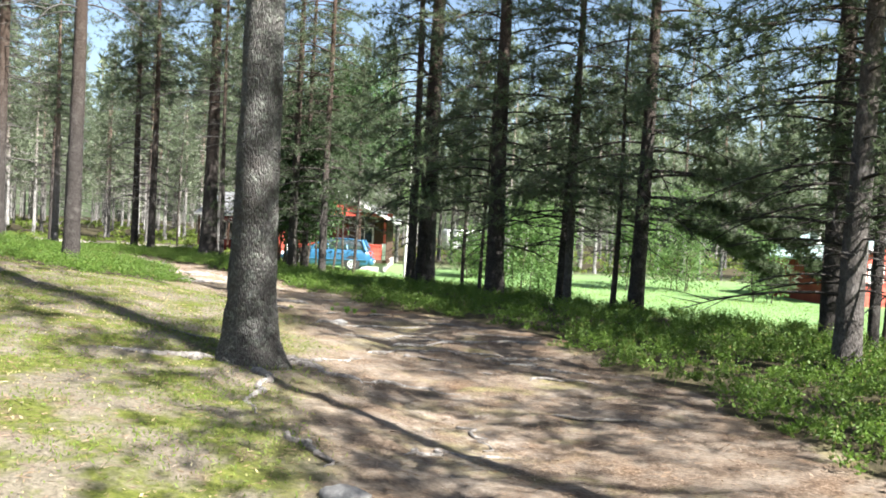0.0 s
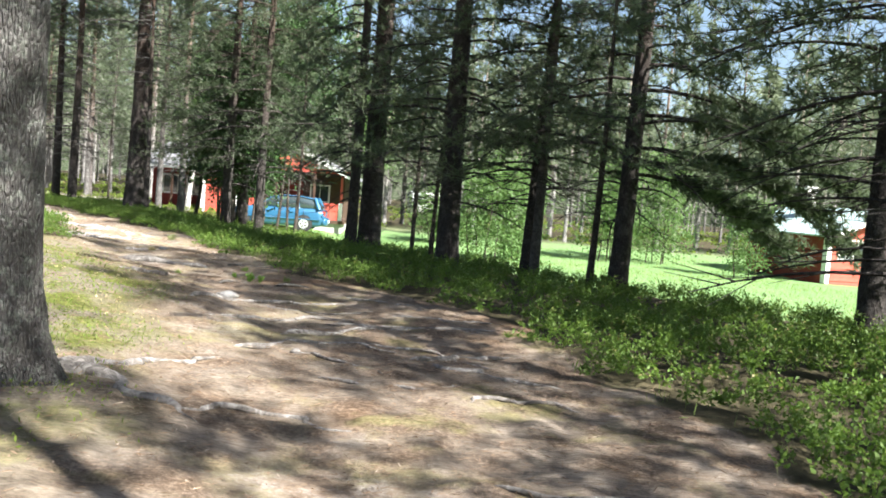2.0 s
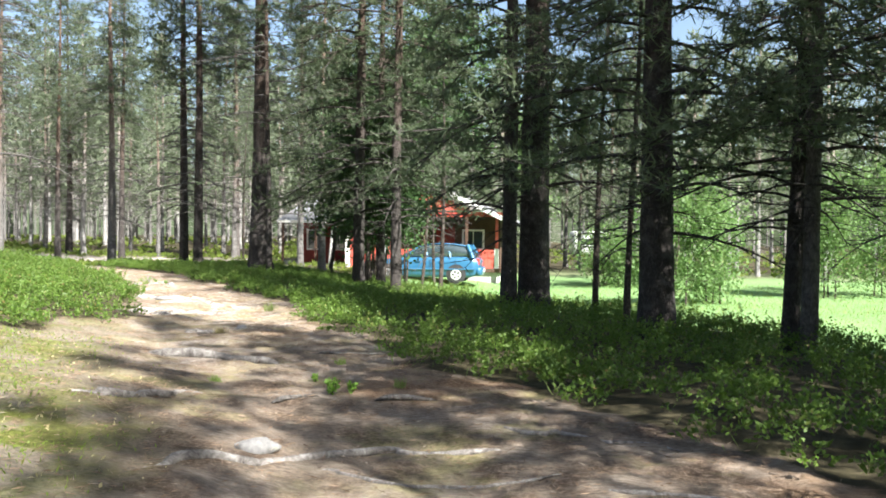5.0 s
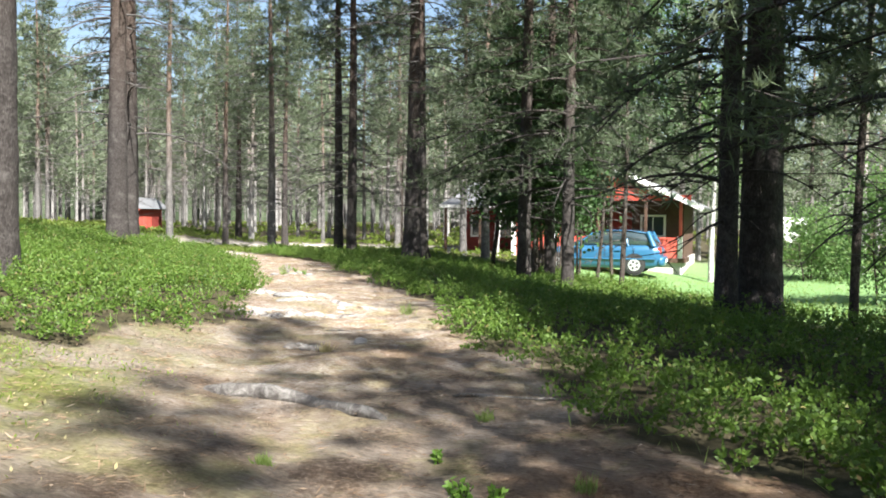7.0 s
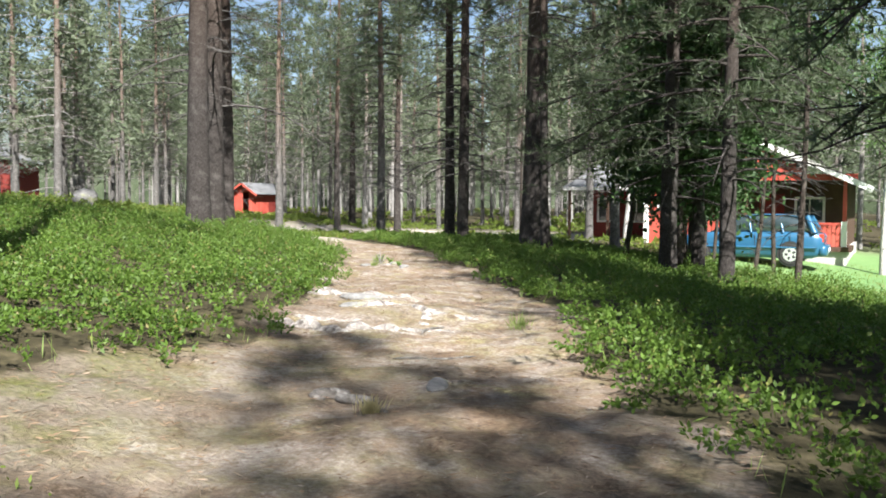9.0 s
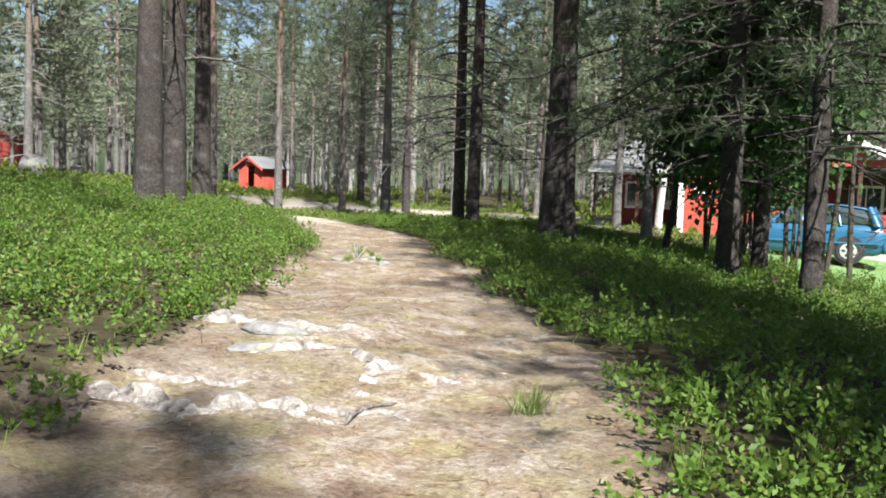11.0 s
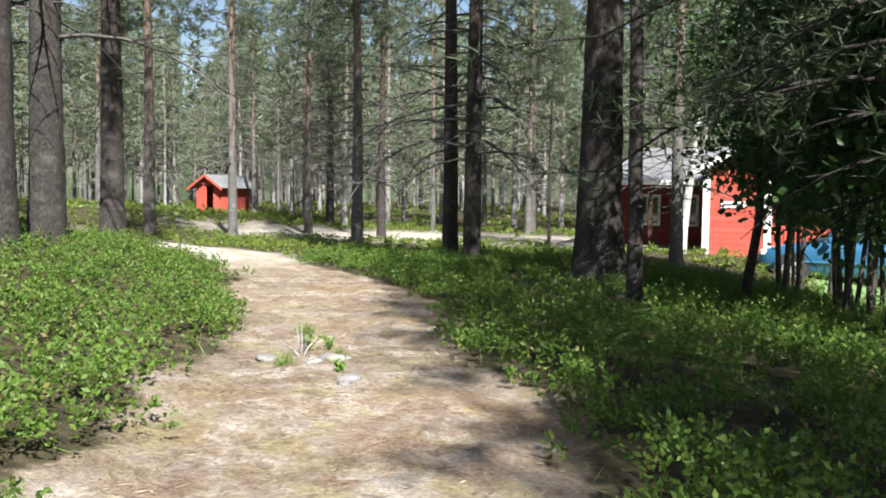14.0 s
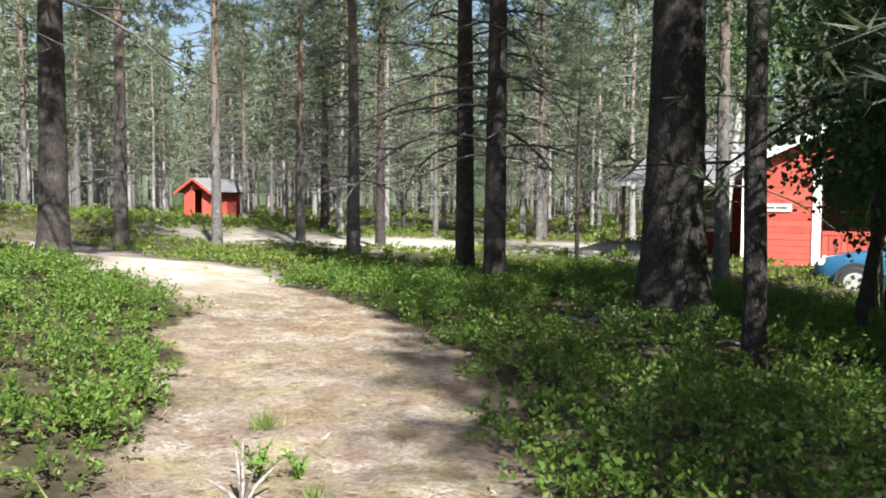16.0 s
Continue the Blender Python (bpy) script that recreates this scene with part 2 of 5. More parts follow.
RED = paint_material("red_paint", (0.40, 0.062, 0.042), (0.47, 0.12, 0.085), 0.75, 0.5)
# red paint darkened for walls in shade, the shade put into the colour
SHADED_RED = paint_material("shaded_red_paint", (0.17, 0.026, 0.02), (0.23, 0.045, 0.035), 0.75, 0.5)
WHITE = paint_material("white_paint", (0.78, 0.77, 0.74), (0.66, 0.65, 0.61), 0.6)
DARK_WOOD = paint_material("dark_porch_wood", (0.07, 0.04, 0.028), (0.12, 0.075, 0.05), 0.8)
FELT = paint_material("grey_roof_sheet", (0.15, 0.155, 0.16), (0.25, 0.25, 0.25), 0.6)
GREEN_ROOF = paint_material("grey_green_roof_sheet", (0.30, 0.40, 0.40), (0.42, 0.50, 0.48), 0.55)
CONCRETE = paint_material("pale_concrete", (0.45, 0.44, 0.41), (0.36, 0.35, 0.33), 0.9)


def stone_material():
    m = Mat("lichen_stone")
    c = m.ramp(m.noise(16, 6, rough=0.7), (0.3, (0.11, 0.11, 0.105)), (0.6, (0.22, 0.215, 0.205)), (0.8, (0.38, 0.375, 0.355)))
    c = m.mix(m.ramp(m.noise(5, 4), (0.55, 0.0), (0.65, 0.7)), c, (0.22, 0.23, 0.12))
    m.bump(m.noise(30, 5), 0.6, 0.02)
    return m.done(c, 0.9)


def plain(name, colour, rough=0.4, metal=0.0, spec=0.5, coat=0.0):
    m = Mat(name)
    n = m.noise(9, 4)
    c = m.mix(m.ramp(n, (0.35, 0.0), (0.8, 0.25)), colour, tuple(min(1, k * 1.3 + 0.02) for k in colour))
    m.b.inputs["Coat Weight"].default_value = coat
    m.b.inputs["Coat Roughness"].default_value = 0.08
    return m.done(c, rough, metal, spec)


STONE = stone_material()
CAR_BLUE = plain("blue_car_paint", (0.022, 0.105, 0.20), 0.35, 0.15, 0.5, 0.8)
RUBBER = plain("tyre_rubber", (0.02, 0.02, 0.02), 0.8)
ALLOY = plain("wheel_alloy", (0.66, 0.67, 0.68), 0.35, 0.6)
BLACK_TRIM = plain("black_plastic_trim", (0.025, 0.025, 0.028), 0.5)
GLASS = plain("dark_window_glass", (0.03, 0.045, 0.05), 0.05, 0.0, 1.0)
LAMP_RED = plain("red_lamp_lens", (0.5, 0.05, 0.03), 0.2)
LAMP_CLEAR = plain("clear_lamp_lens", (0.7, 0.72, 0.74), 0.12)
CARAVAN_WHITE = plain("white_caravan_panel", (0.80, 0.80, 0.79), 0.35)
SIGN_DARK = plain("dark_sign_paint", (0.08, 0.08, 0.08), 0.6)


# ---- mesh helpers ----
def mesh_from(name, verts, faces, material):
    """A mesh from an array of points and an array of faces of one size."""
    verts, faces = np.asarray(verts, np.float32), np.asarray(faces, np.int32)
    me = bpy.data.meshes.new(name)
    me.vertices.add(len(verts))
    me.vertices.foreach_set("co", verts.ravel())
    me.loops.add(faces.size)
    me.loops.foreach_set("vertex_index", faces.ravel())
    me.polygons.add(len(faces))
    k = faces.shape[1]
    me.polygons.foreach_set("loop_start", np.arange(0, faces.size, k, dtype=np.int32))
    me.polygons.foreach_set("loop_total", np.full(len(faces), k, dtype=np.int32))
    me.update(calc_edges=True)
    me.validate()
    if material:
        me.materials.append(material)
    return me


def smooth(me):
    me.polygons.foreach_set("use_smooth", np.ones(len(me.polygons), dtype=bool))
    return me


def thing(name, m, label, category, group="", kind=""):
    ob = new(name)
    ob.matrix_world = m
    return tagged(ob, label, category, group, kind)


def part(name, data, material, parent, label=""):
    """Links a bmesh or a mesh as one mesh object under a thing or a part."""
    if isinstance(data, bmesh.types.BMesh):
        me = bpy.data.meshes.new(name)
        data.to_mesh(me)
        data.free()
        if material:
            me.materials.append(material)
        data = me
    ob = new(name, data)
    ob.parent = parent
    return tagged(ob, label) if label else ob


def box(x0, x1, y0, y1, z0, z1, bevel=0.0, bm=None):
    own = bm is None
    bm = bm or bmesh.new()
    m = Matrix.Translation(((x0 + x1) / 2, (y0 + y1) / 2, (z0 + z1) / 2)) @ Matrix.Diagonal((x1 - x0, y1 - y0, z1 - z0, 1))
    r = bmesh.ops.create_cube(bm, size=1, matrix=m)
    if bevel:
        bmesh.ops.bevel(bm, geom=bm.edges[:], offset=bevel, segments=1, affect="EDGES")
    return bm


def tube_arrays(points, radii, sides=5, start=0):
    """Points and quads of a tube along a line."""
    points = np.asarray(points, float)
    radii = np.asarray(radii, float)
    tang = np.gradient(points, axis=0)
    tang /= np.linalg.norm(tang, axis=1)[:, None] + 1e-9
    ref = np.where(np.abs(tang[:, 2:3]) > 0.9, np.array([[1.0, 0, 0]]), np.array([[0, 0, 1.0]]))
    u = np.cross(tang, ref)
    u /= np.linalg.norm(u, axis=1)[:, None] + 1e-9
    v = np.cross(tang, u)
    a = np.arange(sides) * 2 * np.pi / sides
    ring = points[:, None] + radii[:, None, None] * (np.cos(a)[None, :, None] * u[:, None] + np.sin(a)[None, :, None] * v[:, None])
    n = len(points)
    i = (np.arange(n - 1)[:, None] * sides + np.arange(sides)[None]).ravel()
    j = (np.arange(n - 1)[:, None] * sides + (np.arange(sides)[None] + 1) % sides).ravel()
    faces = np.stack([i, j, j + sides, i + sides], 1) + start
    return ring.reshape(-1, 3), faces


class Tubes:
    def __init__(self):
        self.v, self.f, self.n = [], [], 0

    def add(self, points, radii, sides=5):
        v, f = tube_arrays(points, radii, sides, self.n)
        self.v.append(v)
        self.f.append(f)
        self.n += len(v)

    def mesh(self, name, material):
        return smooth(mesh_from(name, np.concatenate(self.v), np.concatenate(self.f), material))


def leaf_quads(base, direction, length, width, rng):
    """Pointed leaves: base points, directions (unit), lengths and widths."""
    n = len(base)
    r = rng.normal(size=(n, 3))
    side = np.cross(direction, r)
    side /= np.linalg.norm(side, axis=1)[:, None] + 1e-9
    u = direction * length[:, None]
    w = side * width[:, None] * 0.5
    v = np.stack([base, base + 0.45 * u + w, base + u, base + 0.45 * u - w], 1).reshape(-1, 3)
    f = np.arange(4 * n).reshape(-1, 4)
    return v, f


def unit(a):
    return a / (np.linalg.norm(a, axis=-1, keepdims=True) + 1e-9)


# ---- the lie of the land ----
PATH_Y = [-40, 4, 6, 10, 12.7, 14.9, 15.8, 18.9, 20.6, 23.1, 24.7, 27.4, 30.1, 31.2, 32.4, 33.6, 36]
PATH_R = [4.5, 3.6, 3.2, 2.3, 1.7, -0.1, -0.9, -2.8, -3.8, -5.3, -6.5, -8.5, -10.4, -11.8, -14.0, -16.5, -19]
PATH_LY = [-40, 15.2, 16.2, 17.3, 19.6, 22, 25, 26.5, 28.2, 30, 32, 36]
PATH_L = [-30, -7.5, -5.3, -5.6, -6.2, -7.5, -9.4, -10.4, -11.8, -13.6, -20, -26]
LINE_Y = [-40, 8, 10.4, 13.4, 16.5, 18.6, 21.4, 28.5, 33.7, 40, 46, 60]
LINE_X = [9, 6.4, 5.4, 5.9, 3.6, 1.6, -0.2, -3.6, -6.8, -8.5, -9.0, -9.5]


def step(a, b, x):
    t = np.clip((x - a) / (b - a), 0, 1)
    return t * t * (3 - 2 * t)


def wave(x, y, k, seed=0.0):
    return np.sin(x * k + seed + 1.7 * np.sin(y * k * 0.7 + seed)) * np.cos(y * k * 0.9 - seed + 1.3 * np.sin(x * k * 0.6))


def path_left(y):
    return np.interp(y, PATH_LY, PATH_L)


def path_right(y):
    return np.interp(y, PATH_Y, PATH_R)


def right_of_line(x, y):
    return (x - np.interp(y, LINE_Y, LINE_X)) * 0.85


def lawn_at(x, y):
    edge = right_of_line(x, y) + 0.25 * wave(x, y, 1.1)
    return step(0.9, 1.6, edge) * step(60, 52, y) * step(60, 50, x)


def gravel_at(x, y):
    a = step(0, 1.2, 1.9 - np.abs(y - 33.0 + 0.55 * (x + 16)) + 0.4 * wave(x, y, 0.7)) * step(-32, -28, x) * step(-13.2, -15.2, x)
    b = step(0, 1.0, 3.7 - np.abs(y - 50.5 - 0.10 * (x + 20)) + 0.4 * wave(x, y, 0.6)) * step(-34, -28, x) * step(-11, -13, x)
    return np.maximum(a, b) * (1 - lawn_at(x, y))


def path_at(x, y):
    w = 0.22 * wave(x, y, 2.1, 0.4) + 0.12 * wave(x, y, 5.0, 1.4)
    mid = step(-0.1, 0.35, x - path_left(y) + w) * step(-0.1, 0.35, path_right(y) - x + w)
    return mid * step(36, 33, y)


def moss_at(x, y):
    lim = np.interp(y, [-10, 3, 7, 10, 14, 16], [-0.4, -0.2, -0.9, -1.6, -3.0, -4.6])
    return step(-0.5, 0.7, lim - x + 0.5 * wave(x, y, 1.3)) * step(20, 16, y)


def land(x, y):
    """Height of the ground."""
    x, y = np.asarray(x, float), np.asarray(y, float)
    centre = np.interp(y, [-40, 6, 10, 13, 16, 20, 25, 30, 36, 60], [1.4, 1.2, 0.6, -0.3, -2.6, -5.0, -8.0, -11.6, -15, -25])
    left = np.clip(centre - 1.0 - x, 0, 8)
    z = -0.47 + 0.118 * left * step(38, 29, y) + 0.75 * step(-28, -38, x) * step(60, 45, y) * step(20, 36, y)
    z = z - 0.42 * step(31, 46, y) * step(-40, -24, x)
    d = right_of_line(x, y)
    z = z - 0.62 * step(0.2, 6.5, d) * step(-30, 8, y) - 0.27 * step(30, 43, y) * step(-2.5, 2.5, d) * step(52, 46, y) * step(7, -1, x)
    z = z - 0.34 * step(-3.5, 0.0, d) * step(19, 27, y) * step(46, 36, y)
    z = z + 0.035 * wave(x, y, 0.9) + 0.018 * wave(x, y, 2.7, 2.0)
    z = z + 0.12 * np.exp(-((x + 6.2) ** 2 + (y - 20.9) ** 2) / 1.4)
    return z


def up(x, y):
    return float(land(x, y))


def graded(a, b, c, d, fine):
    """Coordinates, fine between b and c and ever coarser out to a and d."""
    mid = np.arange(b, c + fine / 2, fine)
    g = np.geomspace(fine, 1.0 * (d - c), 34)
    hi = c + g
    g2 = np.geomspace(fine, 1.0 * (b - a), 34)
    return np.concatenate([(b - g2)[::-1], mid, hi])


gx, gy = graded(-600, -16, 8, 600, 0.1), graded(-400, 2, 36, 700, 0.1)
GX, GY = np.meshgrid(gx, gy)
GZ = land(GX, GY) + (0.012 * wave(GX, GY, 8.0, 0.7) + 0.010 * wave(GX + 0.3 * GY, GY, 13.0, 2.1) + 0.006 * wave(GX, GY - 0.4 * GX, 23.0, 0.2)) * (1 - lawn_at(GX, GY))
nx, ny = len(gx), len(gy)
ii = (np.arange(ny - 1)[:, None] * nx + np.arange(nx - 1)[None]).ravel()
ground_mesh = smooth(mesh_from("ground", np.stack([GX, GY, GZ], -1).reshape(-1, 3), np.stack([ii, ii + 1, ii + nx + 1, ii + nx], 1), GROUND))
# three pale ovals that paint pools of sunlight on the path
pale = np.exp(-(GX + 3.3) ** 2 / 2.6 - (GY - 17.0) ** 2 / 4.5) + np.exp(-(GX - 0.1) ** 2 / 0.5 - (GY - 6.6) ** 2 / 1.6) + 0.8 * np.exp(-(GX + 1.2) ** 2 / 0.5 - (GY - 11.2) ** 2 / 3.0)
masks = {"sand_and_sun": np.clip(step(16.5, 20.5, GY) + pale * (0.8 + 0.5 * wave(GX, GY, 3.0, 1.1)), 0, 1) * path_at(GX, GY) * (1 - gravel_at(GX, GY)), "moss": moss_at(GX, GY) * path_at(GX, GY), "lawn": lawn_at(GX, GY), "gravel": gravel_at(GX, GY),
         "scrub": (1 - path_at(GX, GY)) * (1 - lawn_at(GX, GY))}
for key, val in masks.items():
    layer = ground_mesh.attributes.new(key, "FLOAT", "POINT")
    layer.data.foreach_set("value", val.astype(np.float32).ravel())
ground = tagged(new("ground", ground_mesh), "brown needle-strewn forest path with moss, gravel and bright mown lawn", "ground", kind="structure")


# ---- trees ----
def bough_line(h, az, length, rise, droop, bend, n=6):
    s = np.linspace(0, 1, n)
    a = az + bend * s
    return np.stack([np.cos(a) * s * length, np.sin(a) * s * length, h + rise * s * length - droop * s * s * length], 1)


def crown_template(seed, height, first_dead, first_live, reach, boughs, tuft_len, tuft_gap, blades=5, twigs=8, low_reach=1.0, seg=6, sides=4):
    """Boughs with twigs, and needle tufts on the live ones, as two arrays."""
    rng = np.random.default_rng(seed)
    tubes, tp, td = Tubes(), [], []
    for k in range(boughs):
        f = k / (boughs - 1)
        h = first_dead + (height * 0.97 - first_dead) * f ** 1.15
        live = h > first_live and rng.random() > 0.08
        az = k * 2.4 + rng.normal() * 0.4
        taper = (1 - (h / height)) ** 0.7
        length = max(0.25, reach * taper * rng.uniform(0.6, 1.1)) * (1.0 if live else low_reach * rng.uniform(0.35, 0.9))
        line = bough_line(h, az, length, rng.uniform(0.0, 0.35), rng.uniform(0.25, 0.6), rng.normal() * 0.35, seg)
        thick = 0.009 + 0.0085 * length
        tubes.add(line, thick * np.linspace(1, 0.25, len(line)), sides)
        n = twigs if live else max(3, twigs // 2 + 1)
        for q in range(n):
            s = rng.uniform(0.25, 1.0)
            idx = s * (len(line) - 1)
            i0 = min(int(idx), len(line) - 2)
            p = line[i0] + (line[i0 + 1] - line[i0]) * (idx - i0)
            out = az + rng.choice([-1, 1]) * rng.uniform(0.5, 1.2)
            tl = length * rng.uniform(0.18, 0.42) + 0.1
            d = unit(np.array([np.cos(out), np.sin(out), rng.uniform(-0.35, 0.3)]))
            end = p + d * tl + np.array([0, 0, -0.12 * tl])
            tubes.add([p, end], [thick * 0.4, 0.003], 3)
            if live:
                m = max(2, int(tl / tuft_gap))
                for s2 in np.linspace(0.3, 1.0, m):
                    tp.append(p + (end - p) * s2 + rng.normal(size=3) * tuft_len * 0.35)
                    td.append(d)
        if live:
            for s2 in np.linspace(0.55, 1.0, max(2, int(length * 0.45 / tuft_gap))):
                idx = s2 * (len(line) - 1)
                i0 = min(int(idx), len(line) - 2)
                tp.append(line[i0] + (line[i0 + 1] - line[i0]) * (idx - i0) + rng.normal(size=3) * tuft_len * 0.35)
                td.append(unit(line[-1] - line[-2]))
    tp, td = np.array(tp), np.array(td)
    v = needle_arrays(tp, td, tuft_len, blades, rng, 0.11 if blades < 6 else 0.06)
    return tubes, v


def needle_arrays(tp, td, tuft_len, blades, rng, thin=0.11):
    n = len(tp)
    d = unit(np.repeat(td, blades, 0) * 0.7 + rng.normal(size=(n * blades, 3)) * 0.75 + np.array([0, 0, 0.2]))
    p = np.repeat(tp, blades, 0)
    side = unit(np.cross(d, rng.normal(size=d.shape)))
    ln = tuft_len * rng.uniform(0.6, 1.2, size=(len(d), 1))
    w = side * tuft_len * thin
    return np.stack([p - w, p + w, p + d * ln], 1).reshape(-1, 3)


def tri_mesh(name, v, material):
    return mesh_from(name, v, np.arange(len(v)).reshape(-1, 3), material)


CROWNS = {}
for key, spec in {
    "full": [(11, 15, 1.2, 2.0, 2.7, 104, 0.155, 0.12), (12, 15, 1.5, 2.4, 2.5, 100, 0.155, 0.12), (13, 15, 1.1, 2.7, 2.7, 104, 0.155, 0.12)],
    "high": [(24, 16, 4.4, 7.0, 2.6, 80, 0.19, 0.15)],
    "bare": [(21, 16, 1.9, 6.0, 2.9, 120, 0.19, 0.14), (22, 16, 1.6, 5.4, 2.7, 124, 0.19, 0.14), (23, 16, 2.3, 6.6, 2.9, 118, 0.19, 0.14)],
    "mid": [(31, 15, 1.8, 4.0, 2.6, 62, 0.36, 0.27), (32, 15, 2.2, 5.0, 2.3, 60, 0.36, 0.27), (33, 15, 1.6, 2.6, 2.6, 64, 0.36, 0.27), (34, 15, 2.6, 5.6, 2.2, 58, 0.36, 0.27)],
}.items():
    made = []
    for s in spec:
        tubes, v = crown_template(*s, blades=4 if key == "mid" else 9, twigs=6 if key == "mid" else 9, seg=4 if key == "mid" else 6, sides=3 if key == "mid" else 4)
        made.append((tubes.mesh("boughs", DEAD if key == "mid" else DEAD_NEAR if key != "full" else BARK_SHADED), tri_mesh("needles", v, NEEDLE_FAR if key == "mid" else NEEDLE)))
    CROWNS[key] = made


def trunk_mesh(rng, dia, height, lean, flare, sides=12, rings=16, bend=0.1):
    h = height * np.linspace(0, 1, rings) ** 1.5
    r = dia / 2 * (1 - 0.93 * (h / height) ** 0.9) + dia / 2 * flare * np.exp(-h / (0.55 * dia + 0.05))
    ph = rng.uniform(0, 6)
    x = lean[0] * h + bend * np.sin(h / height * 5 + ph) * h / height
    y = lean[1] * h + bend * np.cos(h / height * 4 + ph) * h / height
    a = np.arange(sides) * 2 * np.pi / sides
    furrow = 0.0
    if sides > 16:
        furrow = 0.035 * np.sin(a[None] * 11 + 2.2 * np.sin(h[:, None] * 3.1 + ph) + ph) * np.sin(h[:, None] * 9 + 4 * np.sin(a[None] * 3 + ph)) + 0.018 * np.cos(a * 7 + ph)[None]
    lob = 1 + furrow + (0.05 if sides < 17 else 0.022) * rng.normal(size=(rings, sides)) + (0.22 * flare * np.sin(a * 3 + ph))[None] * np.exp(-h / (0.5 * dia))[:, None]
    v = np.stack([x[:, None] + r[:, None] * lob * np.cos(a), y[:, None] + r[:, None] * lob * np.sin(a), np.repeat(h[:, None] - 0.15, sides, 1)], -1).reshape(-1, 3)
    i = (np.arange(rings - 1)[:, None] * sides + np.arange(sides)[None]).ravel()
    j = (np.arange(rings - 1)[:, None] * sides + (np.arange(sides)[None] + 1) % sides).ravel()
    return v, np.stack([i, j, j + sides, i + sides], 1)


def pine(x, y, dia, height=15.0, kind="bare", variant=0, lean=(0, 0), bark=None, flare=0.35, label="", group="pines along the path", crown_scale=1.0, turn=None):
    rng = np.random.default_rng(int(abs(x * 731 + y * 197)) + 7)
    tree = thing("pine_tree", pose(x, y, up(x, y)), label or "tall grey-barked pine standing in berry shrubs", "tree", group)
    v, f = trunk_mesh(rng, dia, height, lean, flare, 30 if dia > 0.28 else 12, 64 if dia > 0.28 else 18)
    part("trunk", smooth(mesh_from("trunk", v, f, bark or BARK)), None, tree)
    boughs, needles = CROWNS[kind][variant % len(CROWNS[kind])]
    s = height / 15.0
    m = Matrix(((1, 0, lean[0], 0), (0, 1, lean[1], 0), (0, 0, 1, 0), (0, 0, 0, 1))) @ pose(0, 0, 0, 0, 0, rng.uniform(0, 360) if turn is None else turn) @ Matrix.Diagonal((s * crown_scale, s * crown_scale, s, 1))
    for nm, me in (("branchwork", boughs), ("foliage", needles)):
        o = tagged(part(nm, me, None, tree), kind="stuff")
        o.matrix_basis = m
    return tree


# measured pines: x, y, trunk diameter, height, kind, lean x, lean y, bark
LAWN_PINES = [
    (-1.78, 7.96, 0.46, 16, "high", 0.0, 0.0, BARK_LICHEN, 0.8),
    (-0.86, 21.2, 0.26, 15, "full", 0.0, 0.0, BARK_SHADED, 0.3),
    (-0.5, 21.7, 0.50, 19, "full", 0.0, 0.0, BARK_SHADED, 0.3),
    (1.09, 18.6, 0.42, 15.5, "full", -0.01, 0.0, BARK_SHADED, 0.3),
    (2.42, 18.0, 0.20, 15, "full", 0.03, 0.0, BARK_SHADED, 0.3),
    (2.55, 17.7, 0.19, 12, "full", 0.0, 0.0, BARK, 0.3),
    (3.70, 16.5, 0.32, 15, "full", 0.02, 0.0, BARK_SHADED, 0.3),
    (6.1, 13.4, 0.36, 18, "full", 0.0, 0.0, BARK_SHADED, 0.3),
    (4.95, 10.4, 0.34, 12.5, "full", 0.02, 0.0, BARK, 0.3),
    (6.2, 12.3, 0.17, 14, "full", 0.01, 0.0, BARK_SHADED, 0.2),
    (-9.0, 32.2, 0.62, 18, "high", 0.0, 0.0, BARK_SHADED, 0.75),
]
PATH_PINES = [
    (-7.93, 30.1, 0.18, 14, "high", -0.01, 0.0, BARK_SHADED, 0.25),
    (-13.2, 36.0, 0.32, 17, "bare", 0.0, 0.0, BARK_SHADED, 0.35),
    (-11.9, 34.3, 0.32, 17, "bare", 0.0, 0.0, BARK_SHADED, 0.35),
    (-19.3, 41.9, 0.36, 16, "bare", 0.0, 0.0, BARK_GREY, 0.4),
    (-22.4, 48.2, 0.34, 16, "bare", 0.0, 0.0, BARK_SHADED, 0.4),
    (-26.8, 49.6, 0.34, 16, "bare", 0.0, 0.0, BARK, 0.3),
    (-30.0, 55.6, 0.42, 16, "bare", 0.0, 0.0, BARK_SHADED, 0.3),
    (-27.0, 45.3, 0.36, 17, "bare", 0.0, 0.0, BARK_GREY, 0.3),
    (-14.45, 27.3, 0.50, 17, "high", 0.0, 0.0, BARK_SHADED, 0.3),
    (-15.2, 28.55, 0.46, 17, "bare", 0.0, 0.0, BARK_SHADED, 0.3),
    (-18.2, 32.2, 0.45, 17, "high", 0.0, 0.0, BARK_SHADED, 0.3),
]
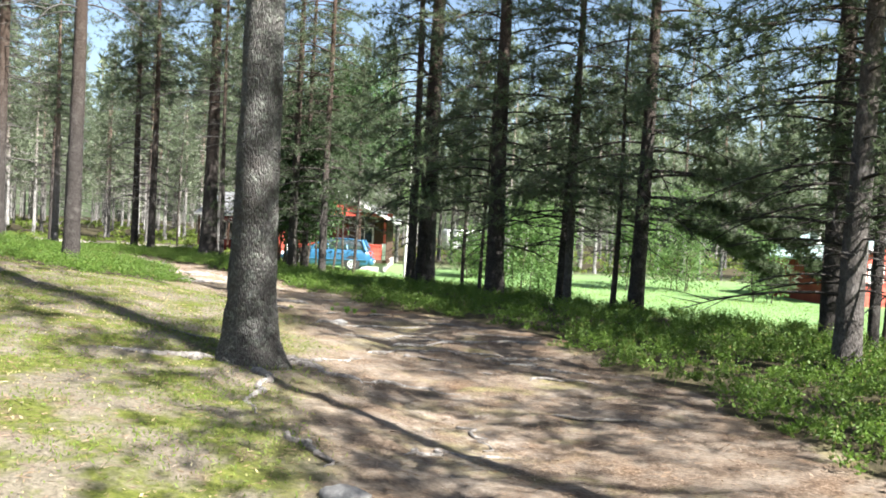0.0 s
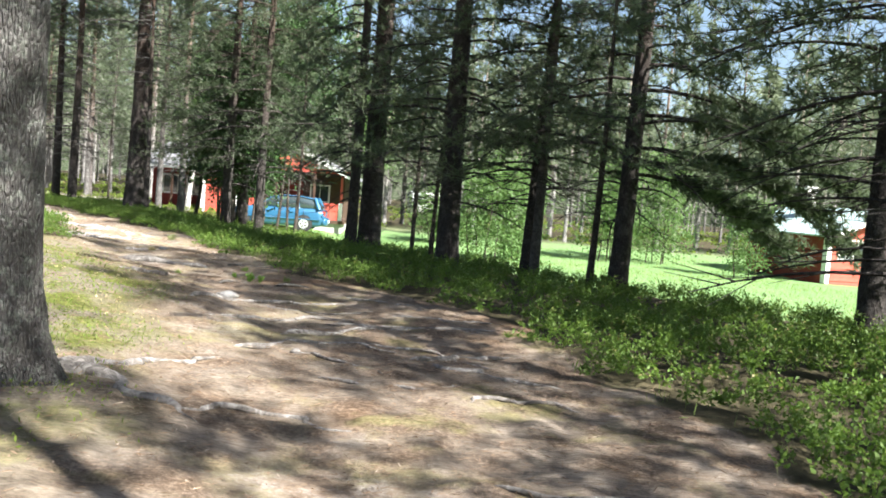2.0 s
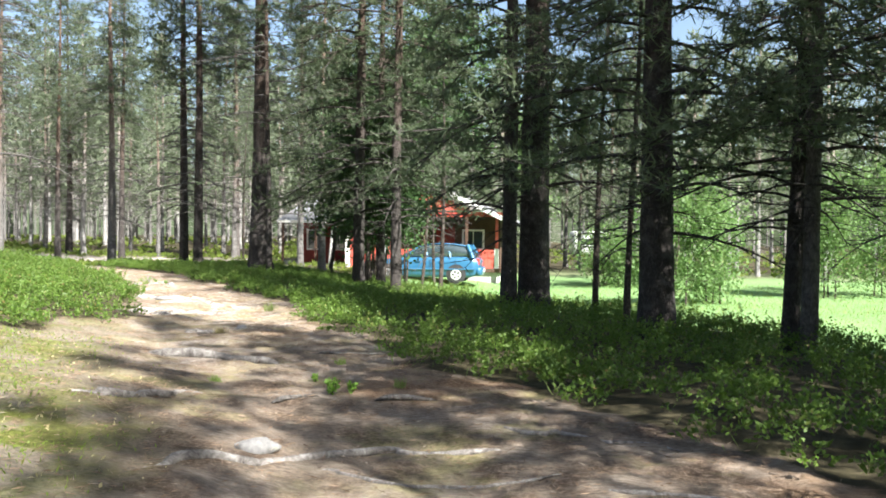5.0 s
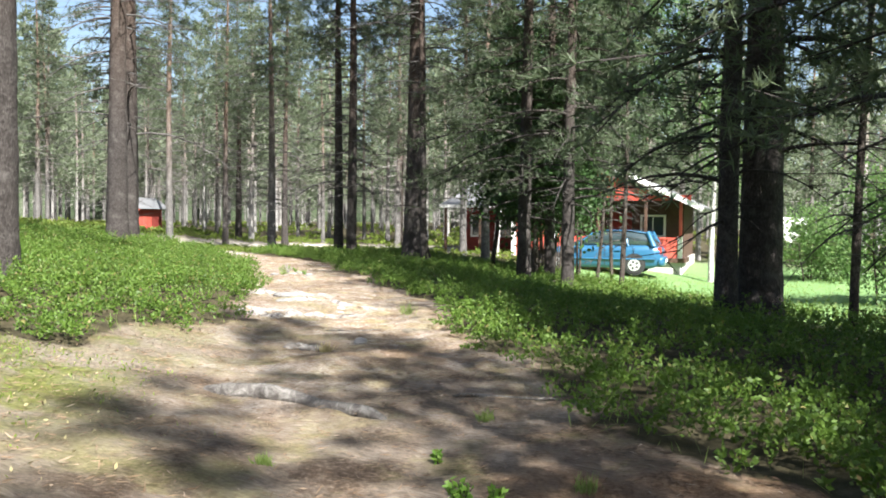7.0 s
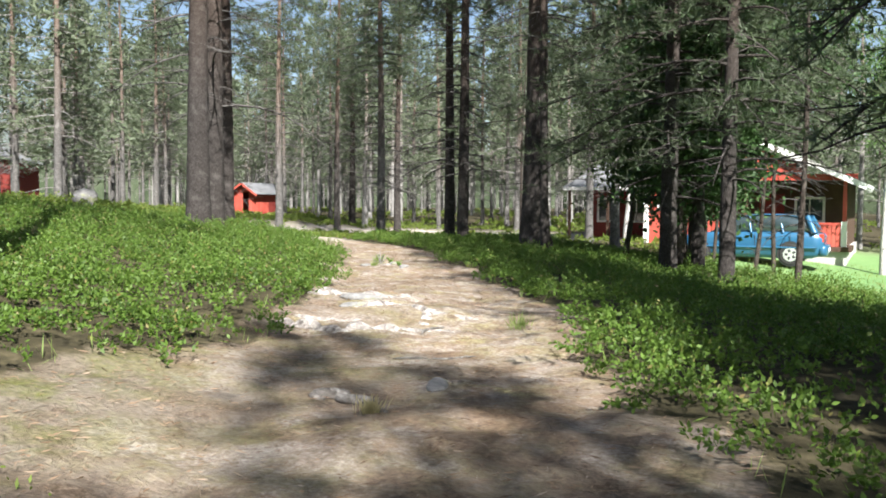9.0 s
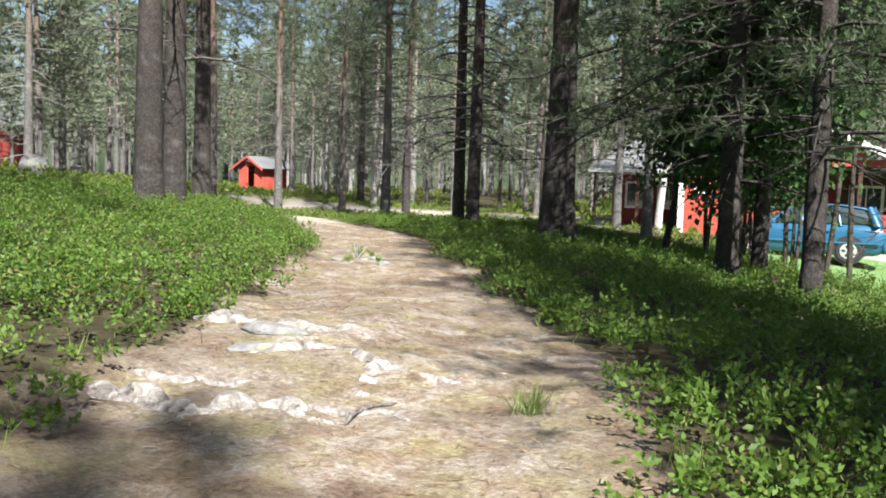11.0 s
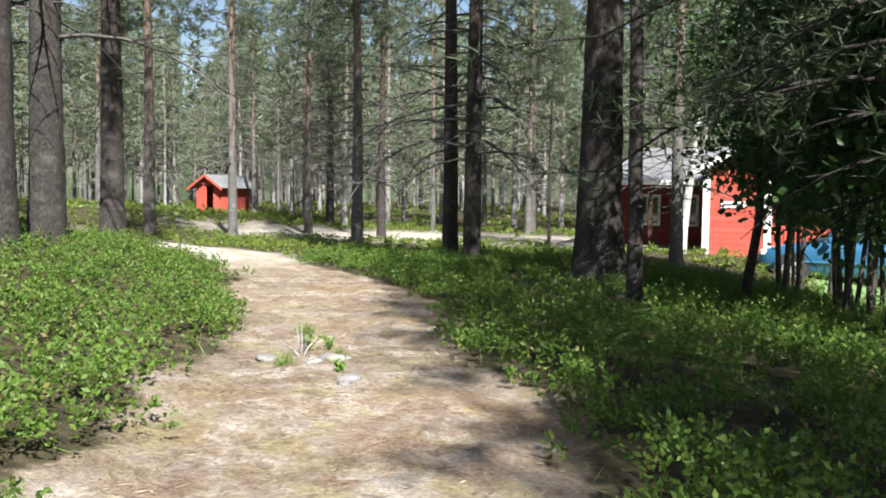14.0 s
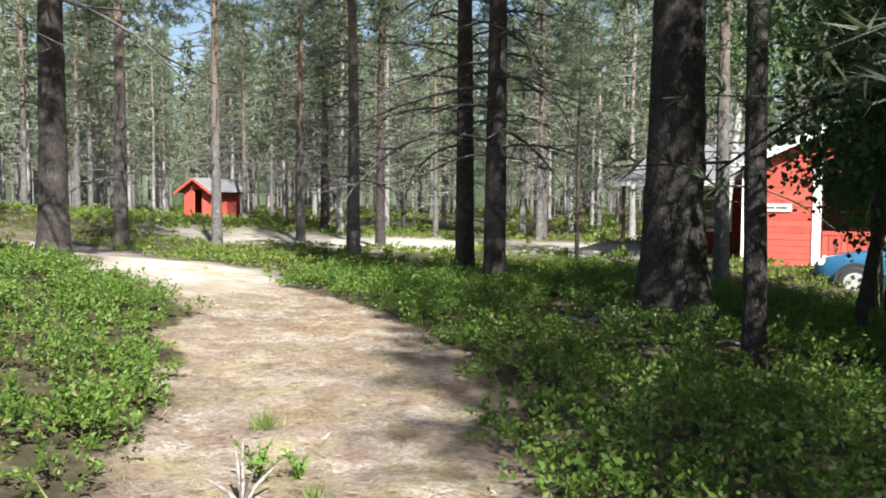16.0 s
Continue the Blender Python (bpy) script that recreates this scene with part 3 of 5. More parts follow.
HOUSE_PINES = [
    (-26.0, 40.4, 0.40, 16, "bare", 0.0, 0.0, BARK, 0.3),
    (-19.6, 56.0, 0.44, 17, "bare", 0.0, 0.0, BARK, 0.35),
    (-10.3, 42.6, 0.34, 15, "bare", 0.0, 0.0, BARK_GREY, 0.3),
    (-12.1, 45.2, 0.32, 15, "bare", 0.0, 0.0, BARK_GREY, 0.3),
    (-5.36, 29.6, 0.32, 18, "full", 0.0, 0.0, BARK_SHADED, 0.25),
    (-5.24, 31.6, 0.26, 17, "full", 0.0, 0.0, BARK_SHADED, 0.25),
    (-4.09, 28.2, 0.27, 18, "full", 0.0, 0.0, BARK_SHADED, 0.25),
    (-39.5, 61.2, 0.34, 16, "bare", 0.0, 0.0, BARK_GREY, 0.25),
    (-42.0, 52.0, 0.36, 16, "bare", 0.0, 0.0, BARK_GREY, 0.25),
    (-7.96, 18.1, 0.36, 18, "high", 0.0, 0.0, BARK_SHADED, 0.3),
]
for x, y, dia, height, kind, lx, ly, bark, flare in LAWN_PINES + PATH_PINES + HOUSE_PINES:
    tree = pine(x, y, dia, height, kind, int(abs(x * 7 + y * 3)), (lx, ly), bark, flare,
         "shaded pine with low green boughs beside the lawn" if kind == "full" else "tall pine with dead grey lower branches",
         crown_scale=1.15 if kind == "full" and x > 4 else 0.75 if -1 < x < 0 else 1.0)
    if abs(x - 3.7) < 0.01:
        lawn_pine = tree
for x, y, dia in [(0.43, 21.3, 0.11), (0.81, 19.9, 0.10), (3.32, 16.8, 0.13), (-3.1, 28.7, 0.12), (-12.6, 39.8, 0.10), (6.75, 13.0, 0.12)]:
    pine(x, y, dia, 8, "bare", int(abs(x * 9)), (0.02, 0), BARK_SAPLING, 0.2, "slim young pine with thin bare lower branches", "young pines", 0.7)

# a long green bough of the lawn-side pine, hanging low over the grass
rng_b = np.random.default_rng(77)
bough = Tubes()
btp, btd = [], []
for h0, az, ln, rise, drop in ((2.3, -0.15, 3.6, 0.10, 0.52), (1.9, 0.25, 3.2, 0.05, 0.42), (2.8, -0.35, 3.4, 0.1, 0.45), (3.2, 0.1, 3.6, 0.1, 0.4)):
    line = bough_line(h0, az, ln, rise, drop, 0.1, 9)
    bough.add(line, np.linspace(0.035, 0.008, 9), 5)
    for q in range(80):
        i = rng_b.integers(2, 8)
        p = line[i] + (line[i + 1] - line[i]) * rng_b.random() if i < 8 else line[i]
        a2 = az + rng_b.choice([-1, 1]) * rng_b.uniform(0.3, 1.1)
        tl = rng_b.uniform(0.25, 0.75)
        e = p + np.array([math.cos(a2) * tl, math.sin(a2) * tl, rng_b.uniform(-0.35, 0.1) * tl])
        bough.add([p, (p + e) / 2, e], [0.008, 0.006, 0.003], 3)
        for s2 in np.linspace(0.2, 1.05, 7):
            btp.append(p + (e - p) * s2 + rng_b.normal(size=3) * 0.05)
            btd.append(unit(e - p))
hang = lawn_pine
tagged(part("bough", bough.mesh("bough", BARK_SHADED), None, hang, "low bough hanging over the lawn"), kind="stuff")
tagged(part("bough_foliage", tri_mesh("bough_foliage", needle_arrays(np.array(btp), np.array(btd), 0.16, 13, rng_b, 0.085), NEEDLE), None, hang), kind="stuff")

# unseen pines added beside and behind the first steps to shade the path
for x, y, kind, height in [(6.6, 8.0, "bare", 16), (8.0, 10.0, "bare", 13), (7.6, 4.6, "high", 15), (8.8, 2.0, "high", 15), (5.0, 1.2, "bare", 16), (1.6, -3.2, "bare", 18), (3.2, -5.0, "full", 18), (6.0, -7.5, "bare", 20), (-1.5, -6.5, "full", 18), (0.8, -11.0, "bare", 20), (-7.0, -6.5, "bare", 20)]:
    pine(x, y, 0.32, height, kind, int(abs(x * 3 + y)), (0, 0), BARK, 0.3, "unseen pine with green boughs added for shade")

# trees of the forest round about
rng_wood = np.random.default_rng(5)
placed = []


def free_of_things(x, y):
    if lawn_at(x, y) > 0.05 and y < 50 and x < 45:
        return False
    if gravel_at(x, y) > 0.05:
        return False
    if y < 33 and path_left(y) - 3.0 < x < path_right(y) + 1.0:
        return False
    if -25 < x < 14 and -2 < y < 47:
        return False
    if -16 < x < 0 and 40 < y < 60 or 12 < x < 30 and 34 < y < 52 or -72 < x < -61 and 54 < y < 68:
        return False
    sx, sy = x + 7.0, y - 23.5
    along, across = (-sx * 0.70 + sy * 0.71), (sx * 0.71 + sy * 0.70)
    if 0 < along < 56 and -4 < across < 4.5:
        return False
    return math.hypot(x + 43, y - 62) > 4


for k in range(16):
    placed.append((-17 + k * 1.35 + rng_wood.uniform(-0.5, 0.5), 58.5 + (k * 7 % 5) * 2.0 + rng_wood.uniform(-0.6, 0.6)))
for k in range(14):
    placed.append((6 + k * 2.1 + rng_wood.uniform(-0.6, 0.6), 53.5 + (k * 5 % 4) * 1.6))
tries = 0
while len(placed) < 280 and tries < 20000:
    tries += 1
    x, y = (rng_wood.uniform(-85, 48), rng_wood.uniform(-14, 112)) if len(placed) < 195 else (rng_wood.uniform(-70, -18), rng_wood.uniform(38, 100))
    if y > 45 and rng_wood.random() > 1.25 - (y - 45) / 110:
        continue
    if not free_of_things(x, y) or any((x - a) ** 2 + (y - b) ** 2 < 7.5 for a, b in placed):
        continue
    placed.append((x, y))
mid_trunks = []
for k in range(4):
    v, f = trunk_mesh(np.random.default_rng(60 + k), 0.30, 15, (0.004 * k, -0.004 * k), 0.25, 8, 9, 0.15)
    mid_trunks.append([smooth(mesh_from("trunk", v, f, b)) for b in (BARK_SUNLIT, BARK_GREY)])
for k, (x, y) in enumerate(placed):
    tree = thing("pine_tree", pose(x, y, up(x, y), 0, 0, rng_wood.uniform(0, 360)) @ Matrix.Diagonal((*[rng_wood.uniform(0.85, 1.15)] * 2, rng_wood.uniform(0.85, 1.2), 1)),
                 "slender sunlit pine in the open forest", "tree", "pines of the forest")
    part("trunk", mid_trunks[k % 4][(k // 4) % 2], None, tree)
    boughs, needles = CROWNS["mid"][k % 4]
    tagged(part("branchwork", boughs, None, tree), kind="stuff")
    tagged(part("foliage", needles, None, tree), kind="stuff")

# far woods, too many to count
fv, ff, tv, nn = [], [], [], 0
count = 0
while count < 700:
    a, r = rng_wood.uniform(0, 2 * math.pi), math.sqrt(rng_wood.uniform(70 ** 2, 175 ** 2))
    x, y = -8 + r * math.cos(a), 25 + r * math.sin(a)
    if y < -20 and rng_wood.random() < 0.6:
        continue
    count += 1
    h, z0 = rng_wood.uniform(15, 22), up(x, y)
    v, f = tube_arrays([(x, y, z0 - 0.2), (x, y, z0 + h * 0.5), (x, y, z0 + h)], [0.17, 0.12, 0.02], 5, nn)
    nn += len(v)
    fv.append(v)
    ff.append(f)
    m = 160
    zc = rng_wood.uniform(0.22, 1.0, m) ** 0.8 * h
    rad = 2.3 * (1 - zc / h) ** 0.6 * rng_wood.uniform(0.2, 1.0, m)
    an = rng_wood.uniform(0, 2 * math.pi, m)
    p = np.stack([x + rad * np.cos(an), y + rad * np.sin(an), z0 + zc], 1)
    d = np.stack([np.cos(an), np.sin(an), np.full(m, -0.1)], 1)
    tv.append(needle_arrays(p, d, 1.5, 2, rng_wood))
woods = thing("far_woods", Matrix(), "dense sunlit pine woods in the distance", "woods", kind="stuff")
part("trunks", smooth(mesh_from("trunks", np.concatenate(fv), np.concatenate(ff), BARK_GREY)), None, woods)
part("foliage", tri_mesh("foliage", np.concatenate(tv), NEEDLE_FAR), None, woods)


# ---- berry shrubs and low plants ----
def shrubs(name, n_try, region, accept, height, per, leaf, seed, material, label, spread=0.2):
    """Shrub cover: many small bushes, each a loose dome of leafy shoots with dark gaps between."""
    rng = np.random.default_rng(seed)
    x = rng.uniform(region[0], region[1], n_try)
    y = rng.uniform(region[2], region[3], n_try)
    keep = rng.random(n_try) < accept(x, y)
    x, y = x[keep], y[keep]
    n = len(x)
    swell = (1 - 0.5 * step(0.05, 0.8, path_at(x, y))) * np.clip(0.95 + 0.22 * wave(x, y, 1.6, 0.9) + 0.20 * wave(x, y, 4.5, 0.2), 0.5, 1.4)
    h = height * swell * rng.uniform(0.6, 1.3, n)
    r = spread * rng.uniform(0.5, 1.3, n)
    shoots = max(3, per // 9)
    k = per // shoots
    ang = rng.uniform(0, 2 * np.pi, (n, shoots))
    out = np.sqrt(rng.random((n, shoots)))
    tip_h = h[:, None] * (1 - 0.45 * out ** 2) * rng.uniform(0.75, 1.2, (n, shoots))
    tx, ty = np.cos(ang) * out * r[:, None], np.sin(ang) * out * r[:, None]
    s = rng.uniform(0.35, 1.0, (n, shoots, k)) ** 0.6
    px = x[:, None, None] + tx[..., None] * (0.35 + 0.65 * s) + rng.normal(size=s.shape) * leaf * 0.3
    py = y[:, None, None] + ty[..., None] * (0.35 + 0.65 * s) + rng.normal(size=s.shape) * leaf * 0.3
    pz = land(x, y)[:, None, None] + tip_h[..., None] * s
    base = np.stack([px, py, pz], -1).reshape(-1, 3)
    lean = np.stack([np.cos(ang) * out, np.sin(ang) * out, np.full(ang.shape, 0.55)], -1)
    d = np.repeat(lean.reshape(-1, 3), k, 0) * 0.7 + rng.normal(size=base.shape) * 0.6
    ln = leaf * rng.uniform(0.6, 1.35, len(base))
    v, f = leaf_quads(base, unit(d), ln, ln * 0.52, rng)
    return tagged(new(name, mesh_from(name, v, f, material)), label, "shrubs", kind="stuff")


def scrub_near(x, y):
    edge = np.clip(1.15 - path_at(x, y), 0, 1) * (path_at(x, y) < 0.9)
    return edge * (1 - lawn_at(x, y)) * (1 - step(0.1, 0.5, gravel_at(x, y))) * np.clip(0.8 + 0.25 * wave(x, y, 0.8, 2.2) + 0.35 * wave(x, y, 3.6, 0.3), 0.5, 1)


shrubs("berry_shrubs", 9200, (-4, 8, 1, 33), lambda x, y: scrub_near(x, y) * (x > path_right(y) - 0.6), 0.28, 99, 0.036, 1, BERRY_LEAF, "lush green berry shrubs on the bank beside the lawn")
shrubs("berry_shrubs", 4700, (-13, -4, 20, 40), lambda x, y: scrub_near(x, y) * (x > path_right(y) - 0.6) * (y < 46), 0.27, 99, 0.036, 2, BERRY_LEAF, "green berry shrubs under the dark pines")
shrubs("berry_shrubs", 6000, (-16, -4, 14, 32), lambda x, y: scrub_near(x, y) * (x < path_left(y) + 0.6), 0.26, 99, 0.035, 3, BERRY_LEAF, "sunlit berry shrubs on the mossy bank")
shrubs("berry_shrubs", 700, (-14.5, -10.8, 32.3, 34.8), lambda x, y: scrub_near(x, y) + 0.5 * step(0.9, 0.5, ((x + 12.6) / 1.7) ** 2 + ((y - 33.5) / 1.1) ** 2), 0.22, 90, 0.040, 6, BERRY_LEAF, "low island of berry shrubs where the path forks")
shrubs("forest_floor_shrubs", 4600, (-50, -6, 26, 60), lambda x, y: scrub_near(x, y) * ((x < -16) | (y > 33)), 0.20, 36, 0.085, 4, SCRUB_LEAF, "low sunlit green cover on the open forest floor", 0.3)
shrubs("forest_floor_shrubs", 2200, (-32, -6, -6, 28), lambda x, y: scrub_near(x, y) * ((x < -16) | (y < 14)), 0.20, 36, 0.075, 8, SCRUB_LEAF, "low green cover under the pines beside the moss", 0.3)
shrubs("forest_floor_shrubs", 4800, (-95, 60, 44, 120), lambda x, y: (1 - lawn_at(x, y)) * (1 - gravel_at(x, y)) * np.clip(0.5 + 0.7 * wave(x, y, 0.3, 1.0), 0.1, 1), 0.28, 27, 0.2, 5, SCRUB_LEAF, "low green cover between distant trunks", 0.6)


# ring of distant tree tops that closes the view
ring_n = 420
ra = np.linspace(0, 2 * np.pi, ring_n, endpoint=False)
rng_ring = np.random.default_rng(9)
tops = 12 + 2.2 * np.sin(ra * 17) + rng_ring.uniform(-2.5, 2.5, ring_n)
rv = np.concatenate([np.stack([-8 + 185 * np.cos(ra), 25 + 185 * np.sin(ra), np.full(ring_n, -3.0)], 1),
                     np.stack([-8 + 185 * np.cos(ra), 25 + 185 * np.sin(ra), tops], 1)])
ri = np.arange(ring_n)
rj = (ri + 1) % ring_n
backdrop_material = Mat("distant_forest")
dn = backdrop_material.noise(0.35, 6, backdrop_material.coords((1, 1, 0.25)), 0.75)
DISTANT = backdrop_material.done(backdrop_material.ramp(dn, (0.35, (0.02, 0.03, 0.018)), (0.55, (0.06, 0.08, 0.045)), (0.75, (0.16, 0.17, 0.13))), 0.95, 0, 0.1)
tagged(new("backdrop", mesh_from("backdrop", rv, np.stack([ri, rj, rj + ring_n, ri + ring_n], 1), DISTANT)), "dark distant edge of the pine forest", "forest", kind="structure")


# ---- broadleaf trees ----
def broadleaf(x, y, stems, height, spread, leaves, leaf, seed, bark, label, group, low=0.25, name="birch_tree", foliage=None):
    """A birch or bush: one or more bending stems, limbs and many leaves."""
    rng = np.random.default_rng(seed)
    tree = thing(name, pose(x, y, up(x, y)), label, "tree" if height > 3 else "bush", group)
    pts = []
    limbs = Tubes()
    for sx, sy, dia, lx, ly, wob in stems:
        s = np.linspace(0, 1, 12)
        ph = rng.uniform(0, 6)
        line = np.stack([sx + lx * s * height + wob * np.sin(s * 7 + ph) * s ** 0.5, sy + ly * s * height + wob * 0.6 * np.cos(s * 6 + ph) * s ** 0.5, s * height - 0.1], 1)
        v, f = tube_arrays(line, dia / 2 * (1.12 - s * 1.0), 8)
        part("trunk", smooth(mesh_from("trunk", v, f, bark)), None, tree)
        for k in range(16):
            t = rng.uniform(low, 1.0)
            i = min(int(t * 11), 10)
            p = line[i] + (line[i + 1] - line[i]) * (t * 11 - i)
            az = rng.uniform(0, 2 * np.pi)
            ln = spread * rng.uniform(0.4, 1.0) * (1.15 - t * 0.6)
            e = p + np.array([np.cos(az) * ln, np.sin(az) * ln, ln * rng.uniform(-0.1, 0.6)])
            mid = (p + e) / 2 + rng.normal(size=3) * 0.08 * ln
            limbs.add([p, mid, e], [dia * 0.16, dia * 0.1, 0.003], 4)
            for q in range(9):
                pts.append(mid + (e - mid) * rng.uniform(-0.2, 1.1) + rng.normal(size=3) * 0.22 * spread)
    tagged(part("branchwork", limbs.mesh("limbs", bark), None, tree), kind="stuff")
    pts = np.array(pts)
    per = max(1, leaves // len(pts))
    base = np.repeat(pts, per, 0) + rng.normal(size=(len(pts) * per, 3)) * 0.16 * spread ** 0.5
    base[:, 2] = np.maximum(base[:, 2], 0.1)
    d = rng.normal(size=base.shape)
    d[:, 2] -= 0.5
    ln = leaf * rng.uniform(0.6, 1.3, len(base))
    v, f = leaf_quads(base, unit(d), ln, ln * 0.75, rng)
    tagged(part("foliage", mesh_from("leaves", v, f, foliage or BROAD_LEAF), None, tree), kind="stuff")
    return tree


broadleaf(-7.34, 33.7, [(0, 0, 0.14, 0.0, 0.0, 0.28)], 5.0, 1.4, 4500, 0.062, 41, BARK_SAPLING, "crooked dark-stemmed birch with hanging leafy branches", "birches by the house", 0.4)
broadleaf(-10.9, 46.0, [(0, 0, 0.26, 0.07, 0.0, 0.12)], 8.0, 1.7, 7000, 0.09, 42, BARK_BIRCH, "leaning white-barked birch at the house corner", "birches by the house", 0.4)
broadleaf(-2.2, 46.2, [(0, 0, 0.22, 0.01, 0.0, 0.05)], 8.0, 1.5, 5000, 0.09, 43, BARK_BIRCH, "white-barked birch behind the porch", "birches by the house", 0.45)
# sapling leaves use the dark colour that stands in for shade
for k, (x, y, h) in enumerate([(-5.7, 32.6, 5.5), (-5.2, 34.0, 6.5), (-6.0, 35.2, 6.5), (-6.7, 36.6, 6.0), (-5.5, 31.0, 5.0), (-6.3, 38.6, 6.5), (-6.9, 38.2, 6.0), (-6.05, 33.4, 7.0), (-5.9, 34.2, 7.0)]):
    rs = np.random.default_rng(70 + k)
    stems = [(rs.normal() * 0.25, rs.normal() * 0.25, rs.uniform(0.05, 0.10), rs.normal() * 0.05, rs.normal() * 0.05, 0.10) for q in range(3)]
    broadleaf(x, y, stems, h, 1.4, 9000, 0.115, 80 + k, BARK_SAPLING, "clump of dark thin-stemmed saplings with dense leaves", "sapling clumps by the car", 0.3, "sapling_clump", SHADED_LEAF)
for k, (x, y) in enumerate([(-4.4, 33.6)]):
    rs = np.random.default_rng(90 + k)
    stems = [(rs.normal() * 0.2, rs.normal() * 0.2, 0.09, rs.normal() * 0.03, rs.normal() * 0.03, 0.12) for q in range(2)]
    broadleaf(x, y, stems, 8.0, 2.2, 12000, 0.115, 95 + k, BARK_SAPLING, "tall dark sapling with leaves high on its thin stems", "sapling clumps by the car", 0.55, "sapling_clump", SHADED_LEAF)
for k, (x, y, h, sp, n) in enumerate([(3.2, 37.5, 4.2, 1.5, 9000), (4.6, 39.0, 3.6, 1.3, 7000), (9.0, 42.0, 4.5, 1.5, 9000), (11.8, 43.0, 5.0, 1.5, 9000), (14.4, 38.4, 3.2, 0.8, 4000), (1.2, 47.8, 2.6, 1.3, 6000), (2.6, 48.6, 1.8, 1.1, 4000)]):
    rs = np.random.default_rng(170 + k)
    stems = [(rs.normal() * 0.35, rs.normal() * 0.3, 0.06, rs.normal() * 0.07, rs.normal() * 0.07, 0.08) for q in range(4)]
    broadleaf(x, y, stems, h, sp, n, 0.105, 180 + k, BARK_SAPLING, "bright green leafy bush at the edge of the lawn", "bushes round the lawn", 0.12, "bush")


# ---- buildings ----
def slab(x0, x1, z0, z1, ridge, y0, y1, t, bm=None):
    """One roof pitch from the eave (x0, z0) to the ridge (x1, z1)."""
    bm = bm or bmesh.new()
    n = Vector((-(z1 - z0), 0, x1 - x0)).normalized() * t
    if n.z < 0:
        n = -n
    low = [Vector((x0, y, z0)) for y in (y0, y1)]
    high = [Vector((x1, y, z1)) for y in (y0, y1)]
    vs = [bm.verts.new(p) for p in (low[0], low[1], high[1], high[0])] + [bm.verts.new(p + n) for p in (low[0], low[1], high[1], high[0])]
    for f in ((0, 1, 2, 3), (7, 6, 5, 4), (0, 4, 5, 1), (1, 5, 6, 2), (2, 6, 7, 3), (3, 7, 4, 0)):
        bm.faces.new([vs[i] for i in f])
    bmesh.ops.recalc_face_normals(bm, faces=bm.faces[:])
    return bm


def boards(parent, x0, x1, y, z0, z1, h, material, top=None, name="board", t=0.022, label=""):
    """Lying weatherboards on a wall that faces -y, cut to a gable by top(z) if given."""
    z = z0
    while z < z1 - 0.01:
        a, b = x0, x1
        if top:
            a, b = top(min(z + h, z1))
        if b - a > 0.15:
            part(name, box(a, b, y - t - 0.012 * ((int(z * 100) % 3) / 3), y, z + 0.008, min(z + h, z1)), material, parent)
        z += h


def window(parent, x, y, z, w, h, axis="x"):
    """A white-framed window with a cross bar, on a wall that faces -y or, with axis y, +-x."""
    def put(a0, a1, d0, d1, z0, z1):
        return box(a0, a1, d0, d1, z0, z1) if axis == "x" else box(d0, d1, a0, a1, z0, z1)
    c, d = (x, y) if axis == "x" else (y, x)
    win = part("window", put(c - w / 2, c + w / 2, d - 0.012, d + 0.012, z, z + h), GLASS, parent, "dark window glass")
    for nm, a0, a1, z0, z1 in (("frame_side", c - w / 2 - 0.09, c - w / 2, z - 0.09, z + h + 0.09), ("frame_side", c + w / 2, c + w / 2 + 0.09, z - 0.09, z + h + 0.09),
                               ("frame_top", c - w / 2, c + w / 2, z + h, z + h + 0.09), ("window_sill", c - w / 2, c + w / 2, z - 0.09, z),
                               ("glazing_bar", c - 0.02, c + 0.02, z, z + h)):
        part(nm, put(a0, a1, d - 0.05, d + 0.05, z0, z1), WHITE, win)
    return win


